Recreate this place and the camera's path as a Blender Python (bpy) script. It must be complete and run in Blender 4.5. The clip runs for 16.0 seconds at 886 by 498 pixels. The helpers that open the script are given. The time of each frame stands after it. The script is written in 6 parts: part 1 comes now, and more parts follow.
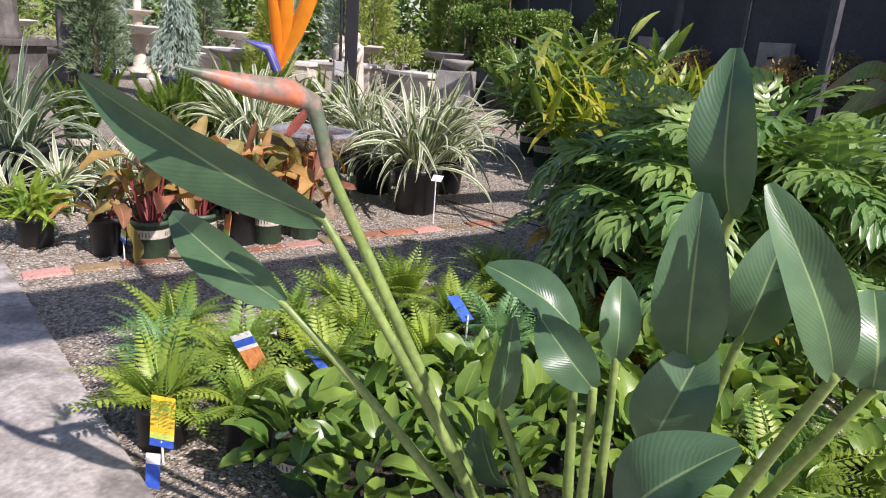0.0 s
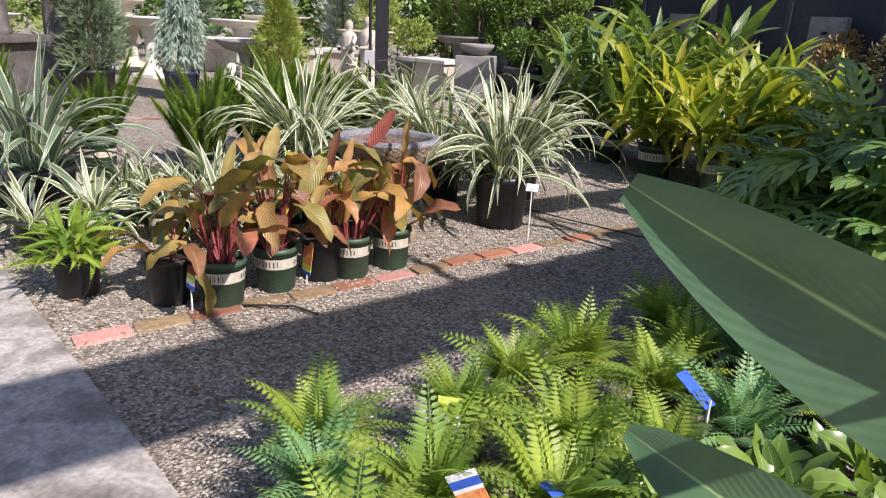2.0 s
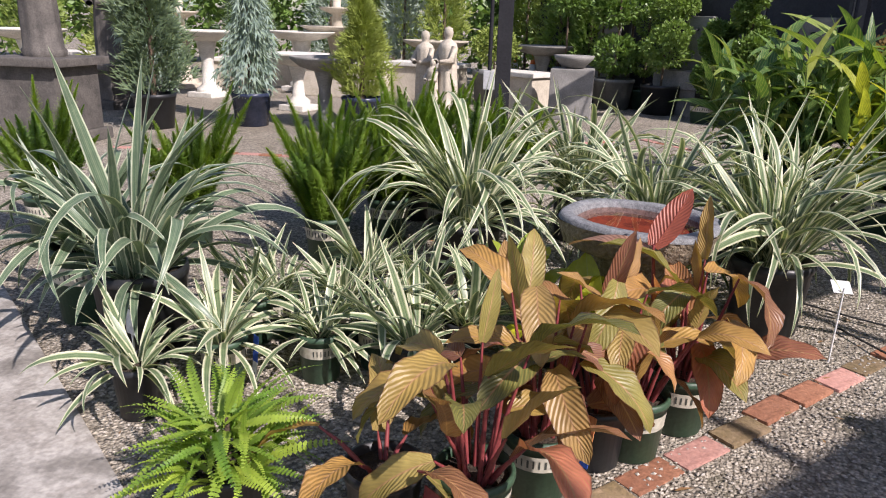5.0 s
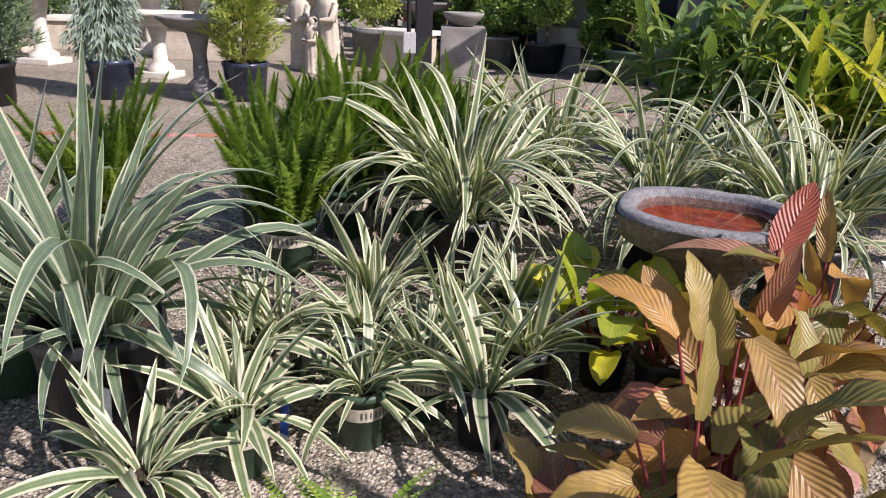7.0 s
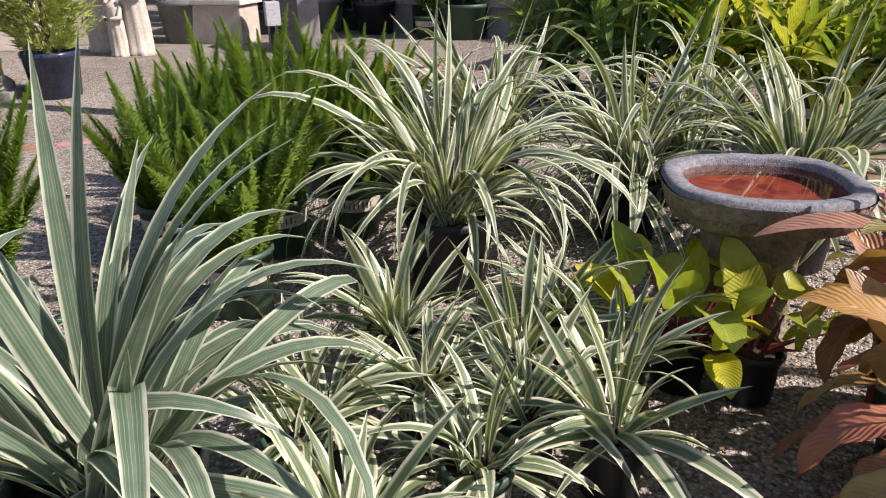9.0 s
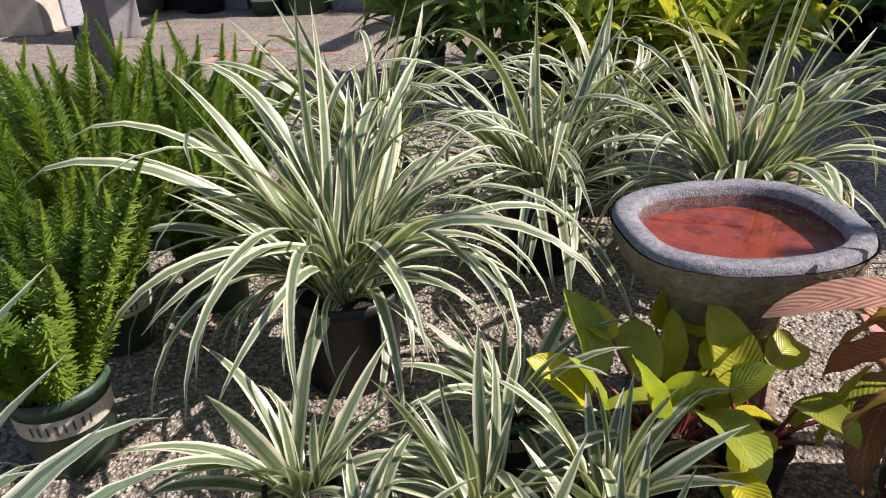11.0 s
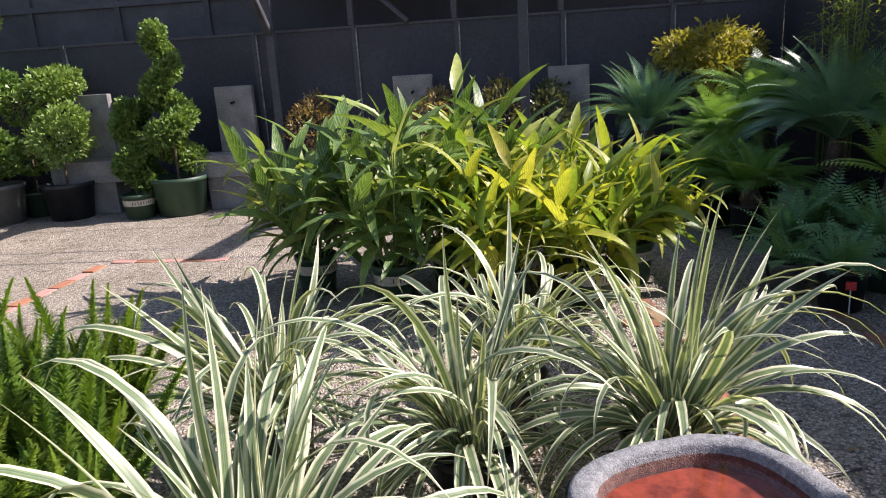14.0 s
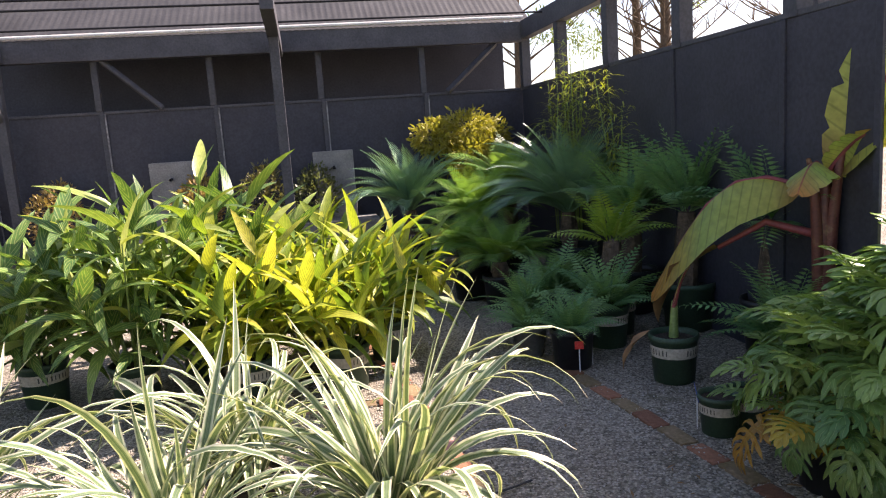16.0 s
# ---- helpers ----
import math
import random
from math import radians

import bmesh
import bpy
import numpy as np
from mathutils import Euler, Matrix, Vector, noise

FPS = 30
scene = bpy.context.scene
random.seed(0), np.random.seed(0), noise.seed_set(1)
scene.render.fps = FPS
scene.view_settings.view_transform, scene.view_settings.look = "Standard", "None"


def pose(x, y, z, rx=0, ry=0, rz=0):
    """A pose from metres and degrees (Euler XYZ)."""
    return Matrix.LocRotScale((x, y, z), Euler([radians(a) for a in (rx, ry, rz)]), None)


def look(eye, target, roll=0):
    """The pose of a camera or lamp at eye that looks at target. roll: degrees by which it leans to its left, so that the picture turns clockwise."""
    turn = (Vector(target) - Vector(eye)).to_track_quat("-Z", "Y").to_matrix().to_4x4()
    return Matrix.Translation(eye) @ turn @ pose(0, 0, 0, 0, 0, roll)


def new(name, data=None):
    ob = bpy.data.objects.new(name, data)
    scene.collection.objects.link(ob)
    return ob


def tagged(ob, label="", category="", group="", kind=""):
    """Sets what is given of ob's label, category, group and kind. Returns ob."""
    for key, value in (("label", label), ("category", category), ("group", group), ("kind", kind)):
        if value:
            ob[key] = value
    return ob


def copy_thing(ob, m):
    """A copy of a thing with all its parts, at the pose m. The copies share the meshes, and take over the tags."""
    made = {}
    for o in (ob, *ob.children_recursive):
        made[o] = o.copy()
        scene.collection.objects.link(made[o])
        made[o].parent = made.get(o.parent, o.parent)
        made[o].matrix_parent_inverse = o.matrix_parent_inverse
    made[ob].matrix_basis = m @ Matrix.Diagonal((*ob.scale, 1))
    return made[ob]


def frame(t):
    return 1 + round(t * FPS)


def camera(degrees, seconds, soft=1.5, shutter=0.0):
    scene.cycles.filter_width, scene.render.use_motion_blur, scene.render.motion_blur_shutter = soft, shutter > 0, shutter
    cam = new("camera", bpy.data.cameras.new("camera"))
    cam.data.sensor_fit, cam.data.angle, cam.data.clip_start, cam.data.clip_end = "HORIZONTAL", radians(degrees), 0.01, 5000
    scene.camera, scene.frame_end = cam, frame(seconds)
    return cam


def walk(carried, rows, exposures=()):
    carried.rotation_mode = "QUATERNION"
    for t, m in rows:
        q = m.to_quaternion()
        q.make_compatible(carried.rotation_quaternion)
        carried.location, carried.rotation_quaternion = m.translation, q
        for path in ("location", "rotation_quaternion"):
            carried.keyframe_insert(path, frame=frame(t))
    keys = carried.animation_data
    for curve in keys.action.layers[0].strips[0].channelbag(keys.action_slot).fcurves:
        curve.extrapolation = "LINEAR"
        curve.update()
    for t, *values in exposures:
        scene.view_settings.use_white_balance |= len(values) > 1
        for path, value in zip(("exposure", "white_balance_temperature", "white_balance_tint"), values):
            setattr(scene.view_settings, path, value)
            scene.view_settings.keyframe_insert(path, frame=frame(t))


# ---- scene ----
cam = camera(64.5, 16.0, soft=1.1)
PATH = [
    (0, (1.759, 0.974, 1.226), (1.008, 2.736, 0.651), 4.2),
    (0.5, (1.507, 1.007, 1.224), (0.768, 2.768, 0.628), 4.0),
    (1, (1.287, 1.117, 1.216), (0.55, 2.872, 0.601), 3.6),
    (1.5, (1.088, 1.239, 1.223), (0.364, 2.996, 0.599), 3.0),
    (2, (0.861, 1.359, 1.212), (0.159, 3.127, 0.594), 2.7),
    (2.5, (0.631, 1.515, 1.224), (-0.043, 3.299, 0.622), 2.6),
    (3, (0.412, 1.718, 1.248), (-0.245, 3.514, 0.659), 2.6),
    (3.5, (0.176, 1.852, 1.249), (-0.494, 3.645, 0.67), 2.4),
    (4, (-0.087, 1.962, 1.263), (-0.796, 3.74, 0.682), 2.3),
    (4.5, (-0.328, 2.1, 1.258), (-1.079, 3.856, 0.663), 1.9),
    (5, (-0.533, 2.218, 1.267), (-1.305, 3.958, 0.654), 1.7),
    (5.2, (-0.617, 2.249, 1.267), (-1.386, 3.987, 0.645), 1.6),
    (7.3, (-1.489, 2.569, 1.263), (-1.762, 4.414, 0.539), 2.1),
    (7.5, (-1.595, 2.597, 1.268), (-1.815, 4.446, 0.537), 2.1),
    (8, (-1.831, 2.664, 1.262), (-1.899, 4.518, 0.514), 1.7),
    (8.2, (-1.911, 2.711, 1.246), (-1.919, 4.564, 0.492), 1.5),
    (10.3, (-2.116, 3.399, 1.326), (-1.729, 5.137, 0.415), -3.2),
    (10.5, (-2.105, 3.471, 1.335), (-1.669, 5.195, 0.42), -2.8),
    (11, (-2.074, 3.618, 1.338), (-1.545, 5.315, 0.423), -2.2),
    (11.5, (-2.115, 3.766, 1.383), (-1.501, 5.45, 0.496), -1.9),
    (12, (-2.117, 3.861, 1.425), (-1.443, 5.547, 0.586), -2.4),
    (12.5, (-2.104, 3.919, 1.477), (-1.384, 5.616, 0.701), -2.9),
    (13, (-2.087, 3.946, 1.513), (-1.324, 5.658, 0.817), -3.5),
    (13.5, (-2.066, 3.967, 1.548), (-1.245, 5.687, 0.943), -3.7),
    (14, (-2.026, 3.949, 1.542), (-1.126, 5.663, 1.041), -3.6),
    (14.5, (-1.956, 3.912, 1.548), (-0.955, 5.593, 1.133), -3.7),
    (15, (-1.881, 3.861, 1.55), (-0.757, 5.477, 1.194), -3.7),
    (15.5, (-1.78, 3.82, 1.509), (-0.527, 5.346, 1.193), -3.9),
    (16, (-1.761, 3.786, 1.52), (-0.373, 5.192, 1.211), -4.0),
]
walk(cam, [(t, look(e, g, r)) for t, e, g, r in PATH],
     [(0.0, 0.62, 6300, 25), (3.0, 0.68, 6400, 22), (5.0, 0.50, 6380, 22), (8.0, 0.53, 6480, 26), (10.5, 0.68, 6500, 25), (12.0, 0.64, 6550, 24), (14.0, 1.0, 6500, 23), (16.0, 1.62, 7150, 26)])

# ---- light ----
SUN_DIR = Vector((0.678, -0.275, 0.682)).normalized()
world = bpy.data.worlds.new("sky_world")
scene.world = world
world.use_nodes = True
wn = world.node_tree.nodes
sky = wn.new("ShaderNodeTexSky")
sky.sky_type = "NISHITA"
sky.sun_disc = False
sky.sun_elevation = radians(43)
sky.sun_rotation = math.atan2(SUN_DIR.x, SUN_DIR.y)
wn["Background"].inputs["Strength"].default_value = 0.095
world.node_tree.links.new(sky.outputs[0], wn["Background"].inputs["Color"])
sun = new("sun", bpy.data.lights.new("sun", "SUN"))
sun.data.energy = 5.0
sun.data.angle = radians(0.55)
sun.data.color = (1.0, 0.95, 0.87)
sun.matrix_world = look(SUN_DIR * 40, (0, 0, 0))


# ---- materials ----
def links_of(name, rough=0.7, metal=0.0, spec=0.5):
    m = bpy.data.materials.new(name)
    m.use_nodes = True
    nt = m.node_tree
    b = nt.nodes["Principled BSDF"]
    b.inputs["Roughness"].default_value = rough
    b.inputs["Metallic"].default_value = metal
    b.inputs["Specular IOR Level"].default_value = spec
    return m, nt, b


def node(nt, kind, **kw):
    n = nt.nodes.new(kind)
    for k, v in kw.items():
        n.inputs[k].default_value = v
    return n


def ramp(nt, fac, stops):
    r = nt.nodes.new("ShaderNodeValToRGB")
    while len(r.color_ramp.elements) < len(stops):
        r.color_ramp.elements.new(0.5)
    for e, (p, c) in zip(r.color_ramp.elements, stops):
        e.position = p
        e.color = (*c, 1)
    nt.links.new(fac, r.inputs[0])
    return r.outputs[0]


def mix(nt, fac, a, b, mode="MIX"):
    m = nt.nodes.new("ShaderNodeMix")
    m.data_type = "RGBA"
    m.blend_type = mode
    for sock, v in ((m.inputs[0], fac), (m.inputs[6], a), (m.inputs[7], b)):
        if isinstance(v, bpy.types.NodeSocket):
            nt.links.new(v, sock)
        elif isinstance(v, (int, float)):
            sock.default_value = v
        else:
            sock.default_value = (*v, 1)
    return m.outputs[2]


def maths(nt, op, a, b=0.0, clamp=False):
    m = nt.nodes.new("ShaderNodeMath")
    m.operation = op
    m.use_clamp = clamp
    for sock, v in zip(m.inputs, (a, b)):
        if isinstance(v, bpy.types.NodeSocket):
            nt.links.new(v, sock)
        else:
            sock.default_value = v
    return m.outputs[0]


def bump(nt, b, height, strength, dist=0.01):
    n = node(nt, "ShaderNodeBump", Strength=strength, Distance=dist)
    nt.links.new(height, n.inputs["Height"])
    nt.links.new(n.outputs[0], b.inputs["Normal"])


def surface(name, stops, scale=8.0, rough=0.8, fine=60.0, relief=0.3, dist=0.004, spec=0.4, metal=0.0, space="Object", vary=0.0):
    """A plain worn surface: broad stains, fine grain and relief."""
    m, nt, b = links_of(name, rough, metal, spec)
    tc = nt.nodes.new("ShaderNodeTexCoord")
    big = node(nt, "ShaderNodeTexNoise", Scale=scale, Detail=6.0, Roughness=0.62)
    small = node(nt, "ShaderNodeTexNoise", Scale=fine, Detail=4.0)
    for n in (big, small):
        nt.links.new(tc.outputs[space], n.inputs["Vector"])
    col = ramp(nt, big.outputs[0], stops)
    g = ramp(nt, small.outputs[0], [(0.3, (0.72, 0.72, 0.72)), (0.7, (1.1, 1.1, 1.1))])
    col = mix(nt, 1.0, col, g, "MULTIPLY")
    if vary:
        info = nt.nodes.new("ShaderNodeObjectInfo")
        v = ramp(nt, info.outputs["Random"], [(0, (1 - vary,) * 3), (1, (1 + vary,) * 3)])
        col = mix(nt, 1.0, col, v, "MULTIPLY")
    nt.links.new(col, b.inputs["Base Color"])
    bump(nt, b, small.outputs[0], relief, dist)
    return m


def leafy(name, colour, rough=0.42, thin=0.28, veins=0.0, vein_freq=26.0, spec=0.45):
    """A leaf: colour(nt, u, v, rnd) gives the colour; some light passes through."""
    m, nt, b = links_of(name, rough, 0.0, spec)
    uv = nt.nodes.new("ShaderNodeUVMap")
    uv.uv_map = "UVMap"
    sep = nt.nodes.new("ShaderNodeSeparateXYZ")
    nt.links.new(uv.outputs[0], sep.inputs[0])
    info = nt.nodes.new("ShaderNodeObjectInfo")
    col = colour(nt, sep.outputs[0], sep.outputs[1], info.outputs["Random"])
    tc = nt.nodes.new("ShaderNodeTexCoord")
    ns = node(nt, "ShaderNodeTexNoise", Scale=22.0, Detail=4.0)
    nt.links.new(tc.outputs["Object"], ns.inputs["Vector"])
    col = mix(nt, 1.0, col, ramp(nt, ns.outputs[0], [(0.3, (0.8, 0.8, 0.8)), (0.7, (1.15, 1.15, 1.1))]), "MULTIPLY")
    nt.links.new(col, b.inputs["Base Color"])
    if veins:
        side = maths(nt, "ABSOLUTE", maths(nt, "SUBTRACT", sep.outputs[0], 0.5))
        w = maths(nt, "SINE", maths(nt, "MULTIPLY", maths(nt, "SUBTRACT", sep.outputs[1], maths(nt, "MULTIPLY", side, 0.55)), vein_freq * 6.28))
        bump(nt, b, w, veins, 0.003)
    tr = nt.nodes.new("ShaderNodeBsdfTranslucent")
    nt.links.new(mix(nt, 1.0, col, (1.25, 1.3, 0.6), "MULTIPLY"), tr.inputs["Color"])
    ms = node(nt, "ShaderNodeMixShader", Fac=thin)
    nt.links.new(b.outputs[0], ms.inputs[1])
    nt.links.new(tr.outputs[0], ms.inputs[2])
    nt.links.new(ms.outputs[0], nt.nodes["Material Output"].inputs["Surface"])
    return m


def edge_of(nt, u):
    return maths(nt, "MULTIPLY", maths(nt, "ABSOLUTE", maths(nt, "SUBTRACT", u, 0.5)), 2.0)


def flax_colour(nt, u, v, rnd):
    e = edge_of(nt, u)
    col = ramp(nt, e, [(0.0, (0.17, 0.22, 0.12)), (0.2, (0.095, 0.155, 0.08)), (0.46, (0.14, 0.20, 0.095)), (0.62, (0.50, 0.52, 0.36)), (0.88, (0.66, 0.65, 0.50)), (1.0, (0.55, 0.53, 0.38))])
    # thin pale stripes in the green middle, different on each leaf
    s = maths(nt, "SINE", maths(nt, "ADD", maths(nt, "MULTIPLY", u, 44.0), maths(nt, "MULTIPLY", rnd, 60.0)))
    col = mix(nt, maths(nt, "MULTIPLY", maths(nt, "SUBTRACT", s, 0.72, True), 1.6, True), col, (0.40, 0.45, 0.26))
    dry = maths(nt, "MULTIPLY", maths(nt, "SUBTRACT", v, 0.93, True), 9.0, True)
    return mix(nt, dry, col, (0.36, 0.28, 0.14))


def flat_leaf(c1, c2, rib=(0.3, 0.38, 0.12), rib_w=0.06, tip=None):
    def f(nt, u, v, rnd):
        col = ramp(nt, rnd, [(0.0, c1), (1.0, c2)])
        e = edge_of(nt, u)
        k = maths(nt, "MULTIPLY", maths(nt, "SUBTRACT", rib_w, e, True), 1.0 / rib_w, True)
        col = mix(nt, k, col, rib)
        if tip:
            col = mix(nt, maths(nt, "MULTIPLY", maths(nt, "SUBTRACT", v, 0.8, True), 3.5, True), col, tip)
        return col
    return f


def canna_colour(nt, u, v, rnd):
    base = ramp(nt, rnd, [(0.0, (0.14, 0.15, 0.045)), (0.24, (0.26, 0.23, 0.065)), (0.42, (0.46, 0.25, 0.075)), (0.56, (0.20, 0.085, 0.06)), (0.70, (0.50, 0.17, 0.11)), (0.82, (0.40, 0.20, 0.09)), (1.0, (0.32, 0.26, 0.08))])
    e = edge_of(nt, u)
    w = maths(nt, "SINE", maths(nt, "MULTIPLY", maths(nt, "SUBTRACT", v, maths(nt, "MULTIPLY", e, 0.36)), 120.0))
    base = mix(nt, maths(nt, "MULTIPLY", maths(nt, "SUBTRACT", w, 0.1, True), 0.38), base, (0.42, 0.30, 0.09))
    rib = maths(nt, "MULTIPLY", maths(nt, "SUBTRACT", 0.09, e, True), 11.0, True)
    base = mix(nt, rib, base, (0.42, 0.24, 0.12))
    brown = maths(nt, "MULTIPLY", maths(nt, "SUBTRACT", e, 0.9, True), 9.0, True)
    return mix(nt, brown, base, (0.13, 0.055, 0.03))


def alpinia_colour(nt, u, v, rnd):
    e = edge_of(nt, u)
    base = ramp(nt, rnd, [(0.0, (0.11, 0.19, 0.035)), (0.3, (0.24, 0.32, 0.045)), (0.65, (0.40, 0.43, 0.055)), (1.0, (0.56, 0.50, 0.08))])
    w = maths(nt, "SINE", maths(nt, "ADD", maths(nt, "MULTIPLY", maths(nt, "SUBTRACT", v, maths(nt, "MULTIPLY", e, 0.3)), 58.0), maths(nt, "MULTIPLY", rnd, 30.0)))
    k = maths(nt, "MULTIPLY", maths(nt, "SUBTRACT", w, 0.15, True), 0.6)
    return mix(nt, k, base, (0.05, 0.13, 0.025))


def alpinia_green_colour(nt, u, v, rnd):
    e = edge_of(nt, u)
    base = ramp(nt, rnd, [(0.0, (0.06, 0.14, 0.04)), (0.5, (0.11, 0.21, 0.05)), (0.75, (0.19, 0.28, 0.06)), (1.0, (0.38, 0.42, 0.11))])
    w = maths(nt, "SINE", maths(nt, "ADD", maths(nt, "MULTIPLY", maths(nt, "SUBTRACT", v, maths(nt, "MULTIPLY", e, 0.3)), 46.0), maths(nt, "MULTIPLY", rnd, 30.0)))
    k = maths(nt, "MULTIPLY", maths(nt, "SUBTRACT", w, 0.45, True), 1.1)
    return mix(nt, k, base, (0.42, 0.44, 0.16))


def banana_colour(nt, u, v, rnd):
    e = edge_of(nt, u)
    col = ramp(nt, v, [(0.0, (0.30, 0.14, 0.06)), (0.18, (0.46, 0.44, 0.10)), (0.62, (0.32, 0.42, 0.10)), (0.85, (0.44, 0.30, 0.08)), (1.0, (0.48, 0.20, 0.05))])
    w = maths(nt, "SINE", maths(nt, "MULTIPLY", maths(nt, "SUBTRACT", v, maths(nt, "MULTIPLY", e, 0.05)), 95.0))
    col = mix(nt, maths(nt, "MULTIPLY", maths(nt, "SUBTRACT", w, 0.75, True), 1.5, True), col, (0.09, 0.11, 0.03))
    rib = maths(nt, "MULTIPLY", maths(nt, "SUBTRACT", 0.07, e, True), 14.0, True)
    return mix(nt, rib, col, (0.38, 0.06, 0.07))


M_FLAX = leafy("variegated_flax_leaf", flax_colour, 0.40, 0.22)


def flax_wide_colour(nt, u, v, rnd):
    e = edge_of(nt, u)
    col = ramp(nt, e, [(0.0, (0.15, 0.20, 0.13)), (0.3, (0.085, 0.14, 0.085)), (0.70, (0.10, 0.155, 0.095)), (0.82, (0.42, 0.46, 0.34)), (1.0, (0.54, 0.56, 0.43))])
    s = maths(nt, "SINE", maths(nt, "ADD", maths(nt, "MULTIPLY", u, 50.0), maths(nt, "MULTIPLY", rnd, 60.0)))
    return mix(nt, maths(nt, "MULTIPLY", maths(nt, "SUBTRACT", s, 0.65, True), 1.4, True), col, (0.34, 0.38, 0.25))


M_FLAX_WIDE = leafy("broad_variegated_flax_leaf", flax_wide_colour, 0.38, 0.2)
M_CANNA = leafy("bronze_canna_leaf", canna_colour, 0.42, 0.30, 0.35, 13.0)
M_ALP = leafy("variegated_ginger_leaf", alpinia_colour, 0.36, 0.45, 0.2, 18.0)
M_STREL = leafy("blue_green_paddle_leaf", flat_leaf((0.055, 0.115, 0.06), (0.085, 0.16, 0.075), (0.26, 0.36, 0.16), 0.05), 0.33, 0.14, 0.07, 26.0)
# M_FERN has sunlight put into its green, M_FERN_DARK the shade
M_FERN = leafy("fern_coloured_sunlit", flat_leaf((0.15, 0.28, 0.04), (0.37, 0.47, 0.065)), 0.45, 0.38)
M_ALP_GREEN = leafy("green_ginger_leaf", alpinia_green_colour, 0.34, 0.32, 0.2, 18.0)
M_FERN_DARK = leafy("fern_coloured_shaded", flat_leaf((0.10, 0.25, 0.10), (0.22, 0.40, 0.15)), 0.45, 0.3)
M_SPRIG = leafy("button_fern_leaflets", flat_leaf((0.12, 0.24, 0.03), (0.34, 0.45, 0.06)), 0.38, 0.35)
M_FOX = leafy("foxtail_fern_needles", flat_leaf((0.10, 0.20, 0.022), (0.25, 0.36, 0.04)), 0.55, 0.34)
M_PHIL = leafy("philodendron_leaf", flat_leaf((0.10, 0.21, 0.065), (0.25, 0.36, 0.10), (0.36, 0.46, 0.20), 0.05), 0.34, 0.34)
M_PHIL_OLD = leafy("yellowed_philodendron_leaf", flat_leaf((0.45, 0.34, 0.04), (0.36, 0.14, 0.03), (0.5, 0.42, 0.1), 0.05), 0.4, 0.3)
M_COVER = leafy("glossy_ground_cover_leaf", flat_leaf((0.07, 0.15, 0.03), (0.20, 0.30, 0.05), (0.26, 0.34, 0.1), 0.08), 0.34, 0.26)
M_CYCAD = leafy("cycad_leaflets", flat_leaf((0.10, 0.21, 0.13), (0.19, 0.35, 0.20)), 0.30, 0.18, spec=0.6)
M_PALM = leafy("palm_leaflets", flat_leaf((0.12, 0.27, 0.06), (0.27, 0.43, 0.09)), 0.38, 0.3)
M_BOX = leafy("clipped_box_leaves", flat_leaf((0.10, 0.19, 0.04), (0.20, 0.30, 0.07)), 0.38, 0.25)
M_YEW = leafy("golden_conifer", flat_leaf((0.18, 0.25, 0.045), (0.32, 0.37, 0.08)), 0.6, 0.2)
M_SPRUCE = leafy("blue_grey_conifer", flat_leaf((0.22, 0.30, 0.27), (0.36, 0.43, 0.39)), 0.6, 0.15)
M_DARKCON = leafy("dark_conifer", flat_leaf((0.08, 0.13, 0.08), (0.14, 0.20, 0.12)), 0.6, 0.15)
M_BAMBOO = leafy("bamboo_leaves", flat_leaf((0.20, 0.26, 0.03), (0.42, 0.40, 0.05)), 0.45, 0.4)
M_GOLD = leafy("golden_shrub_leaves", flat_leaf((0.16, 0.18, 0.03), (0.40, 0.33, 0.05)), 0.5, 0.35)
M_RUSTY = leafy("bronze_shrub_leaves", flat_leaf((0.10, 0.11, 0.045), (0.34, 0.22, 0.09)), 0.45, 0.3)
M_BANANA = leafy("red_banana_leaf", banana_colour, 0.34, 0.4, 0.3, 14.0)
M_DRY = leafy("dry_brown_leaf", flat_leaf((0.20, 0.11, 0.05), (0.32, 0.17, 0.08)), 0.7, 0.2)
M_YLEAF = leafy("yellow_green_young_leaf", flat_leaf((0.24, 0.33, 0.05), (0.60, 0.55, 0.03), (0.45, 0.47, 0.12), 0.06), 0.36, 0.4, 0.2, 16.0)
M_PETAL = leafy("orange_petal", flat_leaf((0.85, 0.26, 0.01), (0.9, 0.3, 0.015), (0.9, 0.34, 0.02)), 0.4, 0.35)
M_BLUEP = leafy("blue_petal", flat_leaf((0.05, 0.06, 0.30), (0.08, 0.08, 0.35)), 0.4, 0.15)

M_STEM = surface("green_stem", [(0.3, (0.13, 0.20, 0.05)), (0.7, (0.24, 0.32, 0.09))], 9, 0.45, 80, 0.1)
M_STEM_RED = surface("reddish_stem", [(0.3, (0.17, 0.03, 0.04)), (0.7, (0.29, 0.065, 0.055))], 9, 0.5, 80, 0.1)
M_BRACT = surface("pink_green_bract", [(0.40, (0.10, 0.13, 0.08)), (0.52, (0.26, 0.19, 0.15)), (0.60, (0.50, 0.17, 0.10)), (0.72, (0.60, 0.24, 0.06))], 14, 0.42, 90, 0.05)
M_SHEATH = surface("maroon_banana_sheath", [(0.3, (0.075, 0.020, 0.022)), (0.55, (0.16, 0.05, 0.035)), (0.7, (0.26, 0.16, 0.08))], 9, 0.45, 70, 0.3, 0.003)
M_BARK = surface("brown_bark", [(0.3, (0.07, 0.05, 0.035)), (0.7, (0.17, 0.12, 0.08))], 14, 0.9, 50, 0.9, 0.02)
M_POT_GREEN = surface("dark_green_plastic", [(0.3, (0.028, 0.06, 0.036)), (0.7, (0.05, 0.095, 0.055))], 5, 0.48, 90, 0.12)
